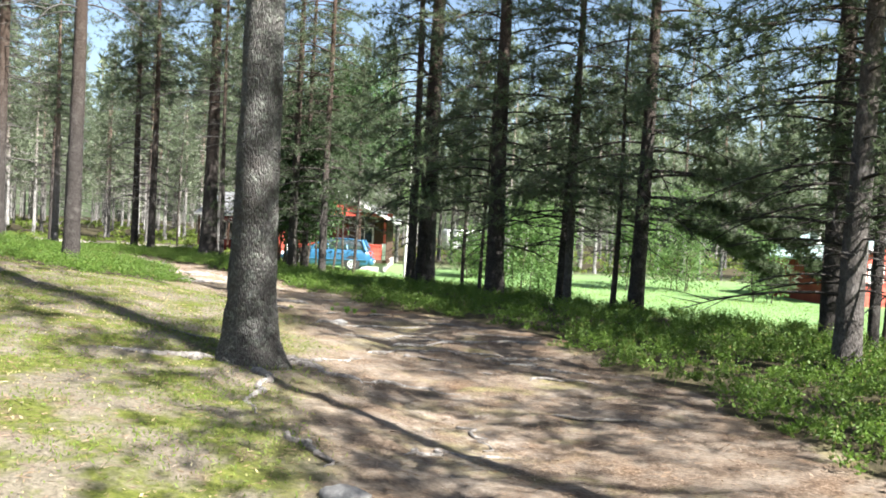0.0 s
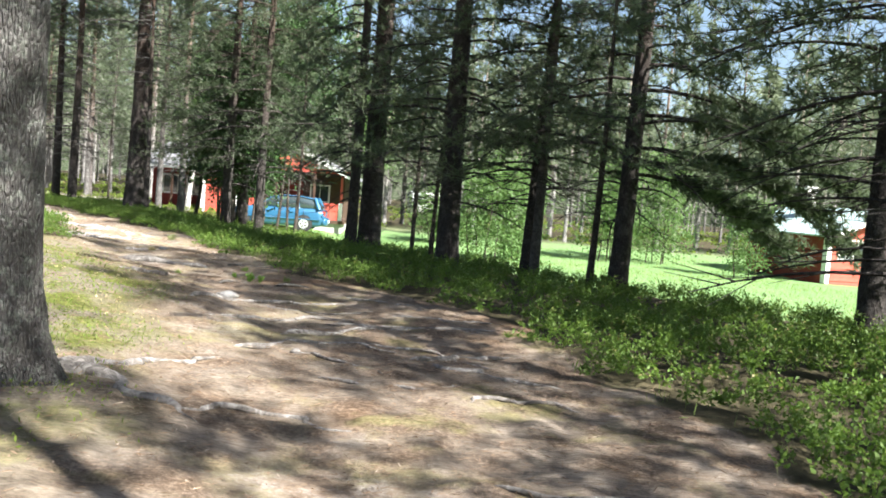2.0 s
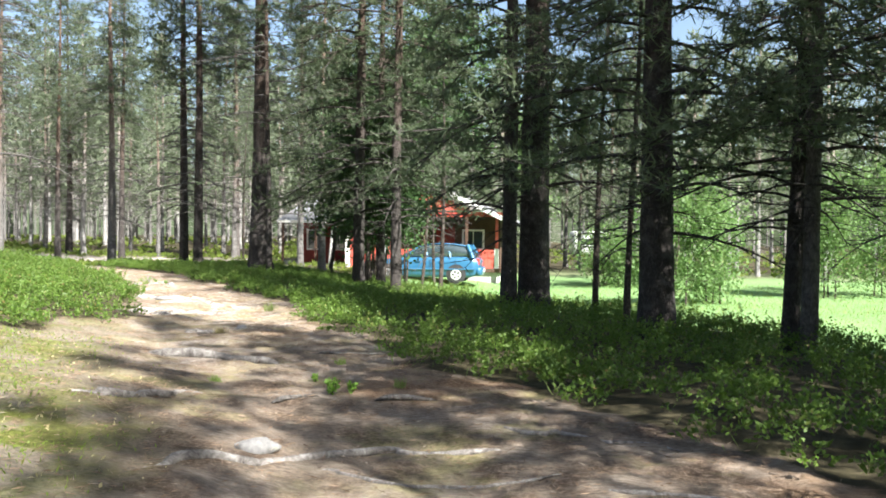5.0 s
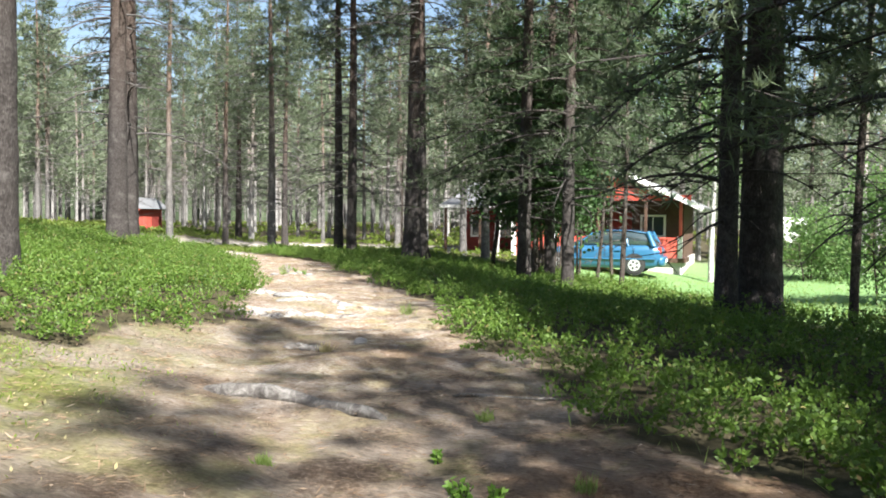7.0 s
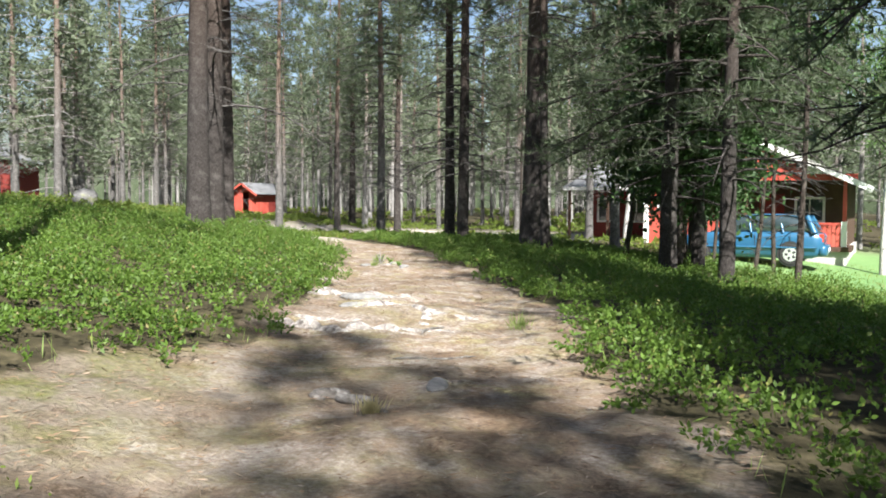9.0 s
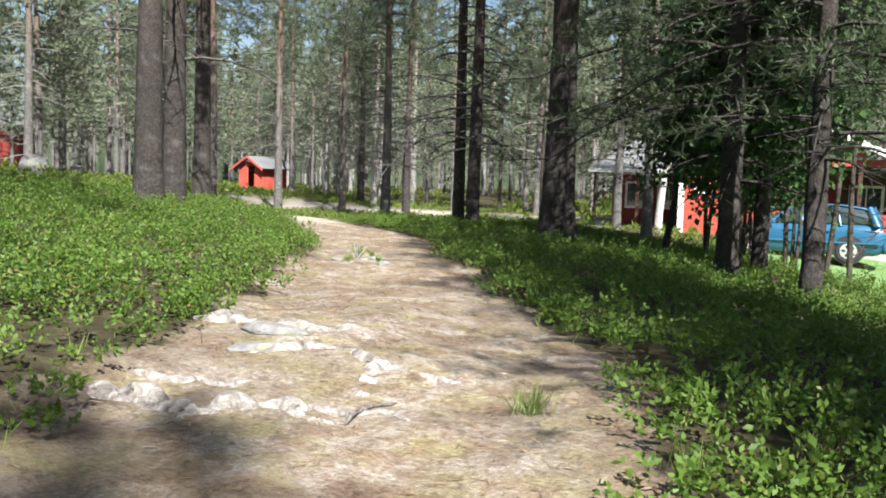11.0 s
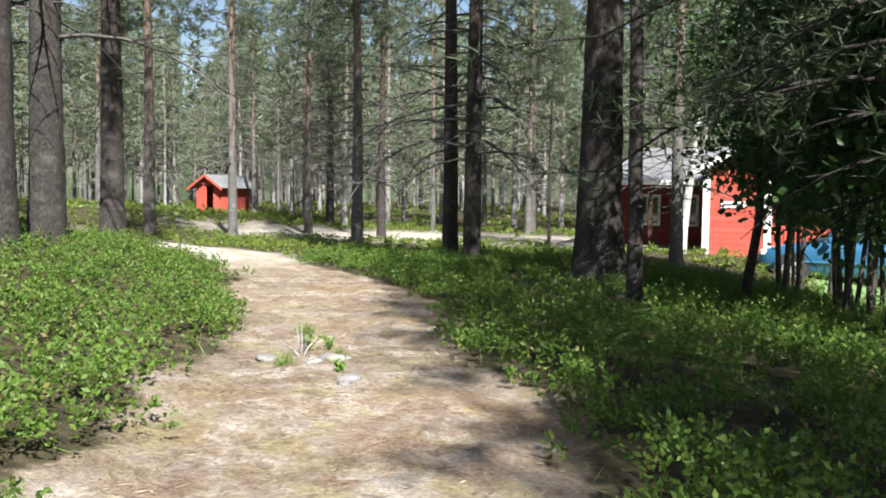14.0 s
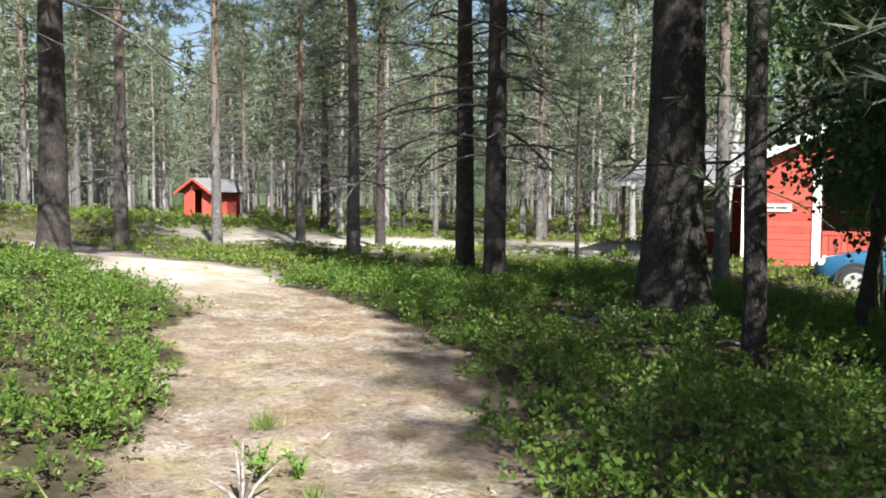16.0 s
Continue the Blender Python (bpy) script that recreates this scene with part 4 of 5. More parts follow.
def cottage():
    gz = up(-8.5, 47.5)
    h = thing("cottage", Matrix(), "red timber cottage with white corner boards and an open porch", "house")
    L, R, ridge, y0, y1 = -10.6, -2.9, -7.1, 47.5, 55.0
    base, eave_l, eave_r, top = gz - 0.05, 1.62, 1.30, 3.15
    part("foundation", box(L + 0.05, R - 0.5, y0 + 0.05, y1 - 0.05, base - 0.5, base + 0.12), CONCRETE, h)
    px = -8.75
    part("wall", box(L, px, y0, y1, base + 0.1, 1.75), RED, h)
    boards(h, L, px, y0 - 0.004, base + 0.12, 1.75, 0.17, RED)
    part("wall", box(px + 0.003, R - 0.6, y0 + 1.9, y1, base + 0.1, 1.55), DARK_WOOD, h, "dark inner porch wall")
    part("porch_floor", box(px + 0.004, R - 0.35, y0 - 0.1, y0 + 1.89, base + 0.02, base + 0.2), DARK_WOOD, h)
    for x in (L - 0.03, px - 0.14):
        part("corner_board", box(x, x + 0.2, y0 - 0.06, y0 - 0.03, base + 0.05, 1.75), WHITE, h)
    part("corner_board", box(px + 0.03, px + 0.06, y0 - 0.05, y0 + 0.12, base + 0.05, 1.7), WHITE, h)

    def gable(z):
        return (L + max(0, z - eave_l) / (top - eave_l) * (ridge - L) - 0.02, R - 0.5 - max(0, z - eave_r) / (top - eave_r) * (R - ridge) * 0.98)

    boards(h, L, R, y0 - 0.02, 1.76, top - 0.08, 0.16, RED, gable, "gable_board")
    part("beam", box(px + 0.2, R - 0.2, y0 + 0.02, y0 + 0.14, 1.48, 1.70), RED, h)
    for x in (-6.9, -4.95, -3.55):
        part("porch_post", box(x, x + 0.12, y0 - 0.02, y0 + 0.1, base + 0.2, 1.48), RED if x > -4 else DARK_WOOD, h)
    for x0, x1 in ((px + 0.1, -7.0), (-4.8, -3.6)):
        rail = part("railing", box(x0, x1, y0 - 0.03, y0 + 0.03, base + 0.95, base + 1.05), RED, h)
        n = int((x1 - x0) / 0.14)
        for k in range(n):
            x = x0 + (x1 - x0) * k / n
            part("railing_board", box(x + 0.008, x + (x1 - x0) / n - 0.008, y0 - 0.016, y0 + 0.012, base + 0.2, base + 0.95), RED, rail)
    part("railing_end", box(-3.58, -3.4, y0 - 0.06, y0 + 0.06, base + 0.15, base + 1.1), WHITE, h)
    part("inner_door", box(-6.6, -5.7, y0 + 1.84, y0 + 1.89, base + 0.2, base + 2.1), SHADED_RED, h)
    window(h, -4.8, y0 + 1.87, base + 1.1, 0.9, 0.8)
    part("roof", slab(L - 0.45, ridge, eave_l - 0.12, top + 0.1, ridge, y0 - 0.3, y1 + 0.4, 0.07), FELT, h)
    part("roof", slab(R + 0.25, ridge, eave_r - 0.12, top + 0.1, ridge, y0 - 0.3, y1 + 0.4, 0.07), FELT, h)
    part("barge_board", slab(L - 0.46, ridge, eave_l - 0.26, top - 0.02, ridge, y0 - 0.335, y0 - 0.303, 0.2), WHITE, h)
    part("barge_board", slab(R + 0.26, ridge, eave_r - 0.26, top - 0.02, ridge, y0 - 0.335, y0 - 0.303, 0.2), WHITE, h)
    ax0, ay = -14.2, 51.0
    # annex front in the darkened red that stands in for its shade
    part("annex_wall", box(ax0, L - 0.004, ay, y1, base, 1.5), SHADED_RED, h)
    boards(h, ax0, L - 0.01, ay - 0.004, base + 0.05, 1.5, 0.17, SHADED_RED)
    window(h, -13.2, ay - 0.03, base + 0.95, 0.75, 0.9)
    window(h, -11.9, ay - 0.03, base + 0.95, 0.75, 0.9)
    bm = bmesh.new()
    vs = [bm.verts.new(p) for p in ((ax0 - 0.4, ay - 1.9, 1.2), (L - 0.46, ay - 1.9, 1.2), (L - 0.46, y1, 2.6), (ax0 - 0.4, y1, 2.6))]
    vs += [bm.verts.new(v.co + Vector((0, 0, 0.1))) for v in vs]
    for f in ((3, 2, 1, 0), (4, 5, 6, 7), (0, 1, 5, 4), (1, 2, 6, 5), (2, 3, 7, 6), (3, 0, 4, 7)):
        bm.faces.new([vs[i] for i in f])
    part("annex_roof", bm, FELT, h)
    part("fascia_board", box(ax0 - 0.4, L - 0.47, ay - 1.94, ay - 1.903, 1.16, 1.3), WHITE, h)
    for x in (ax0 - 0.2, (ax0 + L) / 2 - 0.3):
        part("porch_post", box(x, x + 0.1, ay - 1.8, ay - 1.7, base - 0.2, 1.2), DARK_WOOD, h)
    sign = tagged(new("sign"), "small white sign board with dark lettering on the red wall", "sign")
    sign.matrix_world = pose(-9.75, y0 - 0.045, 0.55)
    part("sign_board", box(-0.36, 0.36, -0.012, 0.0, -0.1, 0.1, 0.004), WHITE, sign)
    for k, (a, b) in enumerate(((-0.28, -0.06), (-0.02, 0.26))):
        part("lettering", box(a, b, -0.018, -0.0125, -0.03, 0.03), SIGN_DARK, sign)


cottage()


def privy():
    x, y = -43.6, 60.7
    h = thing("privy", pose(x, y, up(x, y), 0, 0, 6), "small bright red wooden privy with an open doorway", "shed")
    w, d, e, r = 1.75, 3.0, 1.75, 2.32
    for nm, b in (("wall", (0, 0.06, 0, d, 0, e)), ("wall", (w - 0.06, w, 0, d, 0, e)), ("wall", (0.063, w - 0.063, d - 0.06, d, 0, e)), ("partition", (0.063, w - 0.063, 1.5, 1.55, 0.05, e)), ("floor_board", (0.063, w - 0.063, 0.05, d - 0.063, 0.0, 0.05))):
        part(nm, box(*b), RED if nm == "wall" else DARK_WOOD, h)
    k = 0
    for x0 in np.arange(0.0, w - 0.01, 0.125):
        x1 = min(x0 + 0.12, w)
        c = (x0 + x1) / 2
        topz = e + (r - e) * (1 - abs(c - w / 2) / (w / 2)) - 0.03
        z0 = 1.72 if 0.72 < c < 1.24 else 0.0
        part("board", box(x0, x1, -0.025, -0.002, z0, topz), RED, h)
    for y0 in np.arange(0.0, d - 0.01, 0.15):
        part("board", box(w + 0.002, w + 0.024, y0, y0 + 0.142, 0.0, 1.02 if y0 > 1.55 else e), RED if y0 < 1.55 else SHADED_RED, h)
    part("roof", slab(-0.38, w / 2, e - 0.2, r + 0.05, 0, -0.4, d + 0.5, 0.05), FELT, h)
    part("roof", slab(w + 0.38, w / 2, e - 0.2, r + 0.05, 0, -0.4, d + 0.5, 0.05), FELT, h)
    part("barge_board", slab(-0.39, w / 2, e - 0.32, r - 0.06, 0, -0.43, -0.403, 0.13), RED, h)
    part("barge_board", slab(w + 0.39, w / 2, e - 0.32, r - 0.06, 0, -0.43, -0.403, 0.13), RED, h)
    part("door_step", box(0.7, 1.25, -0.4, -0.03, -0.1, 0.22, 0.01), WHITE, h, "pale box in the doorway")


privy()


def lawn_cottage():
    x, y = 17.8, 38.6
    h = thing("cottage", pose(x, y, up(x, y) + 0.1, 0, 0, 18), "red cottage with white trim and a shaded side wall across the lawn", "house")
    W, D, e, r = 5.4, 5.0, 2.05, 3.05
    part("wall", box(0, W, 0, D, -0.3, e), RED, h)
    boards(h, 0, W, -0.004, 0.0, e, 0.18, RED)
    # side boards take the darkened red: this wall's shade is in its colour
    for x0 in np.arange(0, D, 0.25):
        part("board", box(-0.026, -0.003, x0, x0 + 0.24, -0.2, e), SHADED_RED, h)
    for a in (-0.04, W - 0.16):
        part("corner_board", box(a, a + 0.2, -0.06, -0.03, -0.1, e), WHITE, h)
    part("corner_board", box(-0.06, -0.03, -0.06, 0.2, -0.1, e), WHITE, h)
    for wx in (0.95, 1.95):
        window(h, wx, -0.03, 1.0, 0.72, 0.72)
    door = part("door", box(3.5, 4.35, -0.07, -0.03, 0.12, 2.0, 0.008), WHITE, h, "white door with a dark pane")
    part("pane", box(3.7, 4.15, -0.082, -0.071, 1.05, 1.75), GLASS, door)
    part("handle", box(3.57, 3.62, -0.11, -0.071, 0.95, 1.0), BLACK_TRIM, door)
    for k in range(2):
        part("step", box(3.2, 4.7, -0.75 - 0.35 * k, -0.06 if k == 0 else -0.753, -0.3, 0.08 - 0.15 * k, 0.015), CONCRETE, h)
    for px in (3.1, 4.75):
        part("porch_post", box(px, px + 0.1, -0.75, -0.65, 0.08 if px < 4.7 else -0.3, 2.0), WHITE, h)

    def gable(z):
        k = (z - e) / (r - e) * W / 2
        return k, W - k

    boards(h, 0, W, -0.008, e, r - 0.1, 0.18, RED, gable, "gable_board")
    part("roof", slab(-0.5, W / 2, e - 0.2, r + 0.05, 0, -0.6, D + 0.4, 0.08), GREEN_ROOF, h)
    part("roof", slab(W + 0.5, W / 2, e - 0.2, r + 0.05, 0, -0.6, D + 0.4, 0.08), GREEN_ROOF, h)
    part("barge_board", slab(-0.51, W / 2, e - 0.34, r - 0.07, 0, -0.64, -0.604, 0.18), WHITE, h)
    part("barge_board", slab(W + 0.51, W / 2, e - 0.34, r - 0.07, 0, -0.64, -0.604, 0.18), WHITE, h)
    ch = part("chimney", box(1.3, 1.9, 3.0, 3.6, e + 0.3, r + 0.9), CONCRETE, h, "white-washed chimney")
    part("cap", box(1.25, 1.95, 2.95, 3.65, r + 0.9, r + 1.0), WHITE, ch)


lawn_cottage()


def wood_house():
    x, y = -65.2, 58.7
    h = thing("cottage", pose(x, y, up(x, y), 0, 0, 35), "tall shaded red house among the trees with white corner boards", "house")
    # walls and gable in the darkened red, tree shade put into the colour
    part("wall", box(-7, 0, 0, 6, -0.3, 4.3), SHADED_RED, h)
    boards(h, -7, 0, -0.004, 0.0, 4.3, 0.2, SHADED_RED)
    part("corner_board", box(-0.18, 0.04, -0.06, -0.03, -0.1, 4.3), WHITE, h)
    part("roof", slab(-7.5, -3.5, 4.1, 5.8, 0, -0.6, 6.4, 0.08), FELT, h)
    part("roof", slab(0.5, -3.5, 4.1, 5.8, 0, -0.6, 6.4, 0.08), FELT, h)
    part("gable", slab(-6.9, -3.5, 4.3, 5.7, 0, 0.02, 0.08, 0.02), SHADED_RED, h)
    window(h, -2.2, -0.03, 1.2, 0.9, 1.0)
    window(h, -5.0, -0.03, 1.2, 0.9, 1.0)


wood_house()


# ---- the blue car ----
def loft(stations):
    """A skin over cross-sections, each a ring of points; ends closed."""
    bm = bmesh.new()
    rings = [[bm.verts.new(p) for p in st] for st in stations]
    for a, b in zip(rings, rings[1:]):
        n = len(a)
        for i in range(n):
            bm.faces.new((a[i], a[(i + 1) % n], b[(i + 1) % n], b[i]))
    bm.faces.new(rings[0])
    bm.faces.new(rings[-1][::-1])
    bmesh.ops.recalc_face_normals(bm, faces=bm.faces[:])
    for f in bm.faces:
        f.smooth = True
    return bm


def section(x, w, z0, z1, wt=None):
    wt = wt or w * 0.94
    h = z1 - z0
    half = [(w * 0.86, z0), (w * 0.97, z0 + h * 0.14), (w, z0 + h * 0.45), (w * 0.985, z0 + h * 0.75), (wt, z1 - h * 0.06), (wt * 0.9, z1)]
    return [(x, -a, z) for a, z in half] + [(x, a, z) for a, z in reversed(half)]


def car(m):
    c = thing("car", m, "blue five-door hatchback parked beside the red cottage", "car")
    belt = [(-0.86, 0.66, 0.42, 0.82), (-0.82, 0.78, 0.30, 0.92), (-0.55, 0.83, 0.20, 0.98), (0.1, 0.85, 0.19, 0.97), (1.0, 0.86, 0.19, 0.95), (1.9, 0.855, 0.19, 0.93), (2.3, 0.84, 0.20, 0.92),
            (2.75, 0.82, 0.22, 0.86), (3.1, 0.78, 0.25, 0.78), (3.3, 0.68, 0.30, 0.68), (3.36, 0.52, 0.36, 0.58)]
    part("body", loft([section(*b) for b in belt]), CAR_BLUE, c)
    cab = [(-0.74, 0.60, 0.90, 0.98), (-0.58, 0.68, 0.90, 1.18), (-0.32, 0.72, 0.90, 1.38), (0.2, 0.74, 0.90, 1.45), (0.9, 0.74, 0.90, 1.46), (1.4, 0.72, 0.90, 1.40), (1.85, 0.70, 0.88, 1.18), (2.3, 0.66, 0.86, 0.94)]
    part("cabin_glass", loft([section(x, w, a, b, w * 0.8) for x, w, a, b in cab]), GLASS, c, "tinted car windows")
    roof = [(-0.50, 0.56, 1.26, 1.31), (-0.30, 0.60, 1.37, 1.42), (0.2, 0.62, 1.44, 1.49), (0.9, 0.62, 1.45, 1.50), (1.38, 0.58, 1.385, 1.435)]
    part("roof", loft([section(*r) for r in roof]), CAR_BLUE, c)
    for s in (-1, 1):
        for x0, x1, lean, w in ((-0.62, -0.40, 0.10, 0.2), (0.22, 0.32, 0.0, 0.08), (1.10, 1.18, 0.0, 0.07), (1.95, 1.42, 0.0, 0.07)):
            lo, hi = Vector((x0, s * 0.80, 0.93)), Vector((x1, s * 0.60, 1.42 if x0 < 1.5 else 1.39))
            v, f = tube_arrays([lo, (lo + hi) / 2 + Vector((0, s * 0.015, 0.01)), hi], [w * 0.5, w * 0.45, w * 0.4], 6)
            part("pillar", smooth(mesh_from("pillar", v, f, CAR_BLUE)), None, c)
        v, f = tube_arrays([(-0.7, s * 0.865, 0.52), (1.0, s * 0.882, 0.50), (2.8, s * 0.85, 0.50)], [0.03, 0.035, 0.03], 6)
        part("side_moulding", smooth(mesh_from("side_moulding", v, f, CAR_BLUE)), None, c)
        for x in (0.55, 1.45):
            part("door_handle", box(x - 0.1, x + 0.1, s * 0.86 - 0.025, s * 0.86 + 0.025, 0.78, 0.81, 0.008), CAR_BLUE, c)
        for x in (0.02, 0.98, 1.92):
            part("door_gap", box(x - 0.006, x + 0.006, s * 0.858 - 0.01, s * 0.858 + 0.01, 0.28, 0.9), BLACK_TRIM, c)
        part("mirror", box(1.75, 1.9, s * 0.97 - 0.09, s * 0.97 + 0.09, 0.93, 1.07, 0.04), CAR_BLUE, c)
        part("tail_lamp", box(-0.86, -0.72, s * 0.66 - 0.1, s * 0.66 + 0.1, 0.68, 0.92, 0.02), LAMP_RED, c)
        part("headlamp", box(3.05, 3.28, s * 0.60 - 0.13, s * 0.60 + 0.13, 0.60, 0.74, 0.03), LAMP_CLEAR, c)
        for x in (0.0, 2.6):
            part("wheel_arch", wheel_disc(0.37, 0.06, x, s * 0.835, 0.33), BLACK_TRIM, c)
            wheel = part("wheel", ring_mesh(x, s * 0.79, 0.31), RUBBER, c, "black tyre")
            rim = part("rim", wheel_disc(0.20, 0.06, x, s * 0.865, 0.31), ALLOY, wheel, "silver alloy rim")
            for k in range(5):
                a = k * 2 * math.pi / 5 + 0.3
                part("spoke_gap", box(-0.035, 0.035, -0.012, 0.012, 0.07, 0.155, 0.01), BLACK_TRIM, wheel).matrix_basis = pose(x, s * 0.892, 0.31) @ Matrix.Rotation(a, 4, "Y")
    part("front_bumper", loft([section(3.20, 0.72, 0.20, 0.50), (section(3.36, 0.64, 0.22, 0.48)), section(3.42, 0.45, 0.26, 0.44)]), BLACK_TRIM, c)
    part("rear_bumper", loft([section(-0.96, 0.55, 0.32, 0.56), section(-0.92, 0.70, 0.28, 0.60), section(-0.76, 0.80, 0.26, 0.60)]), CAR_BLUE, c)
    part("number_plate", box(-0.975, -0.962, -0.24, 0.24, 0.40, 0.50), WHITE, c)
    return c


def ring_mesh(x, y, z, r=0.31, w=0.2):
    bm = bmesh.new()
    n = 28
    prof = [(r * 0.62, -w / 2), (r * 0.93, -w / 2), (r, -w / 3), (r, w / 3), (r * 0.93, w / 2), (r * 0.62, w / 2)]
    rings = [[bm.verts.new((x + a * math.cos(t * 2 * math.pi / n), y + b, z + a * math.sin(t * 2 * math.pi / n))) for a, b in prof] for t in range(n)]
    for i in range(n):
        for j in range(len(prof)):
            k = (j + 1) % len(prof)
            bm.faces.new((rings[i][j], rings[i][k], rings[(i + 1) % n][k], rings[(i + 1) % n][j]))
    bmesh.ops.recalc_face_normals(bm, faces=bm.faces[:])
    return bm


def wheel_disc(r, t, x, y, z):
    bm = bmesh.new()
    bmesh.ops.create_cone(bm, cap_ends=True, segments=28, radius1=r, radius2=r * 0.97, depth=t, matrix=Matrix.Translation((x, y, z)) @ Matrix.Rotation(math.pi / 2, 4, "X"))
    return bm


car(pose(-4.82, 44.6, up(-6, 44.6) - 0.01, 0, 0, 180) @ Matrix.Diagonal((1.12, 1.1, 1.1, 1)))


def caravan(x, y):
    c = thing("caravan", pose(x, y, up(x, y), 0, 0, 15), "white caravan parked behind the bushes", "caravan")
    bm = loft([section(-1.9, 0.85, 0.55, 2.2), section(-1.75, 1.0, 0.42, 2.45), section(1.7, 1.0, 0.42, 2.45), section(1.9, 0.85, 0.6, 2.1)])
    part("body", bm, CARAVAN_WHITE, c)
    for a in (-0.9, 0.8):
        part("window", box(a - 0.4, a + 0.4, -1.03, -0.98, 1.3, 1.8, 0.02), GLASS, c)
    part("door", box(-0.3, 0.3, -1.02, -0.985, 0.5, 2.1), WHITE, c)
    for s in (-1, 1):
        part("wheel", ring_mesh(0, s * 0.85, 0.31), RUBBER, c)
    part("drawbar", box(-2.9, -1.8, -0.06, 0.06, 0.42, 0.5), BLACK_TRIM, c)


caravan(1.5, 85.0)


# ---- roots, sticks, stones and ground litter ----
def ground_line(points, r0, r1, seed, lift=-0.1, wob=0.05, n=34, sides=9, material=None):
    """A crooked line of wood on the ground, partly sunk in it."""
    rng = np.random.default_rng(seed)
    p = np.asarray(points, float)
    t = np.linspace(0, len(p) - 1, n)
    x, y = np.interp(t, range(len(p)), p[:, 0]), np.interp(t, range(len(p)), p[:, 1])
    k = np.arange(n)
    x = x + wob * np.sin(k * 0.55 + seed * 1.7) + wob * 0.3 * np.sin(k * 1.3 + seed)
    y = y + wob * np.sin(k * 0.4 + seed * 2.3)
    r = np.linspace(r0, r1, n) * (1 + 0.10 * np.sin(np.arange(n) * 0.45 + seed)) * (0.8 if lift < 0.5 else 1.0)
    r = r * np.clip(np.sin(np.linspace(0.06, np.pi - 0.06, n)) * 2.4, 0.05, 1)
    z = land(x, y) + r * lift + np.sin(np.arange(n) * 0.42 + seed) * r * 0.3
    z[0] -= r0 * 0.8 * (lift < 0.5)
    z[-1] -= r1 * 1.2 * (lift < 0.5)
    v, f = tube_arrays(np.stack([x, y, z], 1), r, sides)
    v = np.asarray(v, float)
    v = v + rng.normal(size=v.shape) * 0.045 * np.repeat(r, len(v) // n + 1)[:len(v), None]
    return smooth(mesh_from("wood", v, f, material or ROOT))


LOG_WOOD = worn_wood("weathered_log_wood", 0.7)
PALE_ROOT = worn_wood("sun_bleached_root_wood", 1.5)
ROOTS_RISE = [
    ([(-1.9, 12.05), (-1.47, 12.5), (-0.89, 13.1), (-0.2, 13.1)], 0.05, 0.025), ([(-0.67, 10.74), (-0.24, 11.1), (0.14, 11.6), (0.68, 11.85), (1.4, 11.66)], 0.05, 0.03),
    ([(-0.85, 9.85), (-0.48, 10.5), (-0.03, 10.6), (0.42, 10.45)], 0.04, 0.02), ([(0.5, 10.1), (0.96, 10.5), (1.4, 10.65)], 0.055, 0.03),
    ([(0.66, 9.95), (1.07, 9.8), (1.27, 9.65), (1.8, 9.5)], 0.045, 0.02), ([(-1.35, 11.1), (-0.73, 11.9), (0.0, 12.2)], 0.04, 0.02),
    ([(-0.5, 10.15), (-0.24, 10.0), (0.32, 9.4)], 0.03, 0.014), ([(-0.4, 11.7), (0.42, 11.9), (1.45, 11.8)], 0.03, 0.016), ([(-0.2, 10.55), (0.68, 10.7), (1.25, 9.85)], 0.028, 0.014),
]
ROOTS_TREE = [
    ([(-1.62, 8.2), (-1.38, 8.3), (-0.98, 8.0), (-0.55, 7.72)], 0.085, 0.03), ([(-0.75, 7.85), (-0.34, 8.25), (0.2, 8.0)], 0.035, 0.018), ([(-1.7, 7.72), (-1.45, 7.2), (-1.4, 6.5), (-1.25, 5.7)], 0.07, 0.02),
    ([(-2.0, 7.8), (-2.5, 7.5), (-3.0, 7.4)], 0.07, 0.02), ([(-1.6, 8.2), (-1.3, 8.8), (-0.8, 9.4)], 0.07, 0.02), ([(-0.2, 5.5), (0.06, 5.65), (0.55, 5.75)], 0.032, 0.014),
    ([(-0.95, 5.4), (-0.72, 5.15), (-0.6, 4.9)], 0.04, 0.02), ([(0.2, 6.7), (0.35, 6.3), (0.4, 5.9)], 0.025, 0.01), ([(-2.85, 13.1), (-2.6, 13.4), (-2.43, 13.95)], 0.05, 0.03),
    ([(-4.4, 17.8), (-4.19, 17.88), (-3.8, 17.6)], 0.055, 0.03), ([(0.9, 8.8), (1.4, 8.9), (2.0, 8.6)], 0.025, 0.012), ([(-0.1, 9.2), (0.5, 9.0), (1.0, 9.15)], 0.022, 0.01),
]
ROOTS_SMALL = [
    ([(0.3, 12.5), (0.9, 12.3), (1.5, 12.4)], 0.03, 0.015), ([(-1.2, 12.6), (-0.6, 12.4), (0.1, 12.7)], 0.025, 0.012), ([(-0.3, 13.6), (0.2, 13.5), (0.8, 13.3)], 0.03, 0.012),
    ([(-9.25, 31.95), (-9.7, 31.5), (-10.1, 31.3)], 0.12, 0.03), ([(-8.8, 31.95), (-8.55, 31.5), (-8.2, 31.2)], 0.12, 0.03),
]
for k, (pts, r0, r1) in enumerate(ROOTS_RISE + ROOTS_TREE + ROOTS_SMALL):
    ob = new("root", ground_line(pts, r0 * 0.85, r1 * 0.85, 300 + k, 0.05, 0.04, 40))
    tagged(ob, "bare grey pine root crossing the trodden path", "root", "roots across the path")
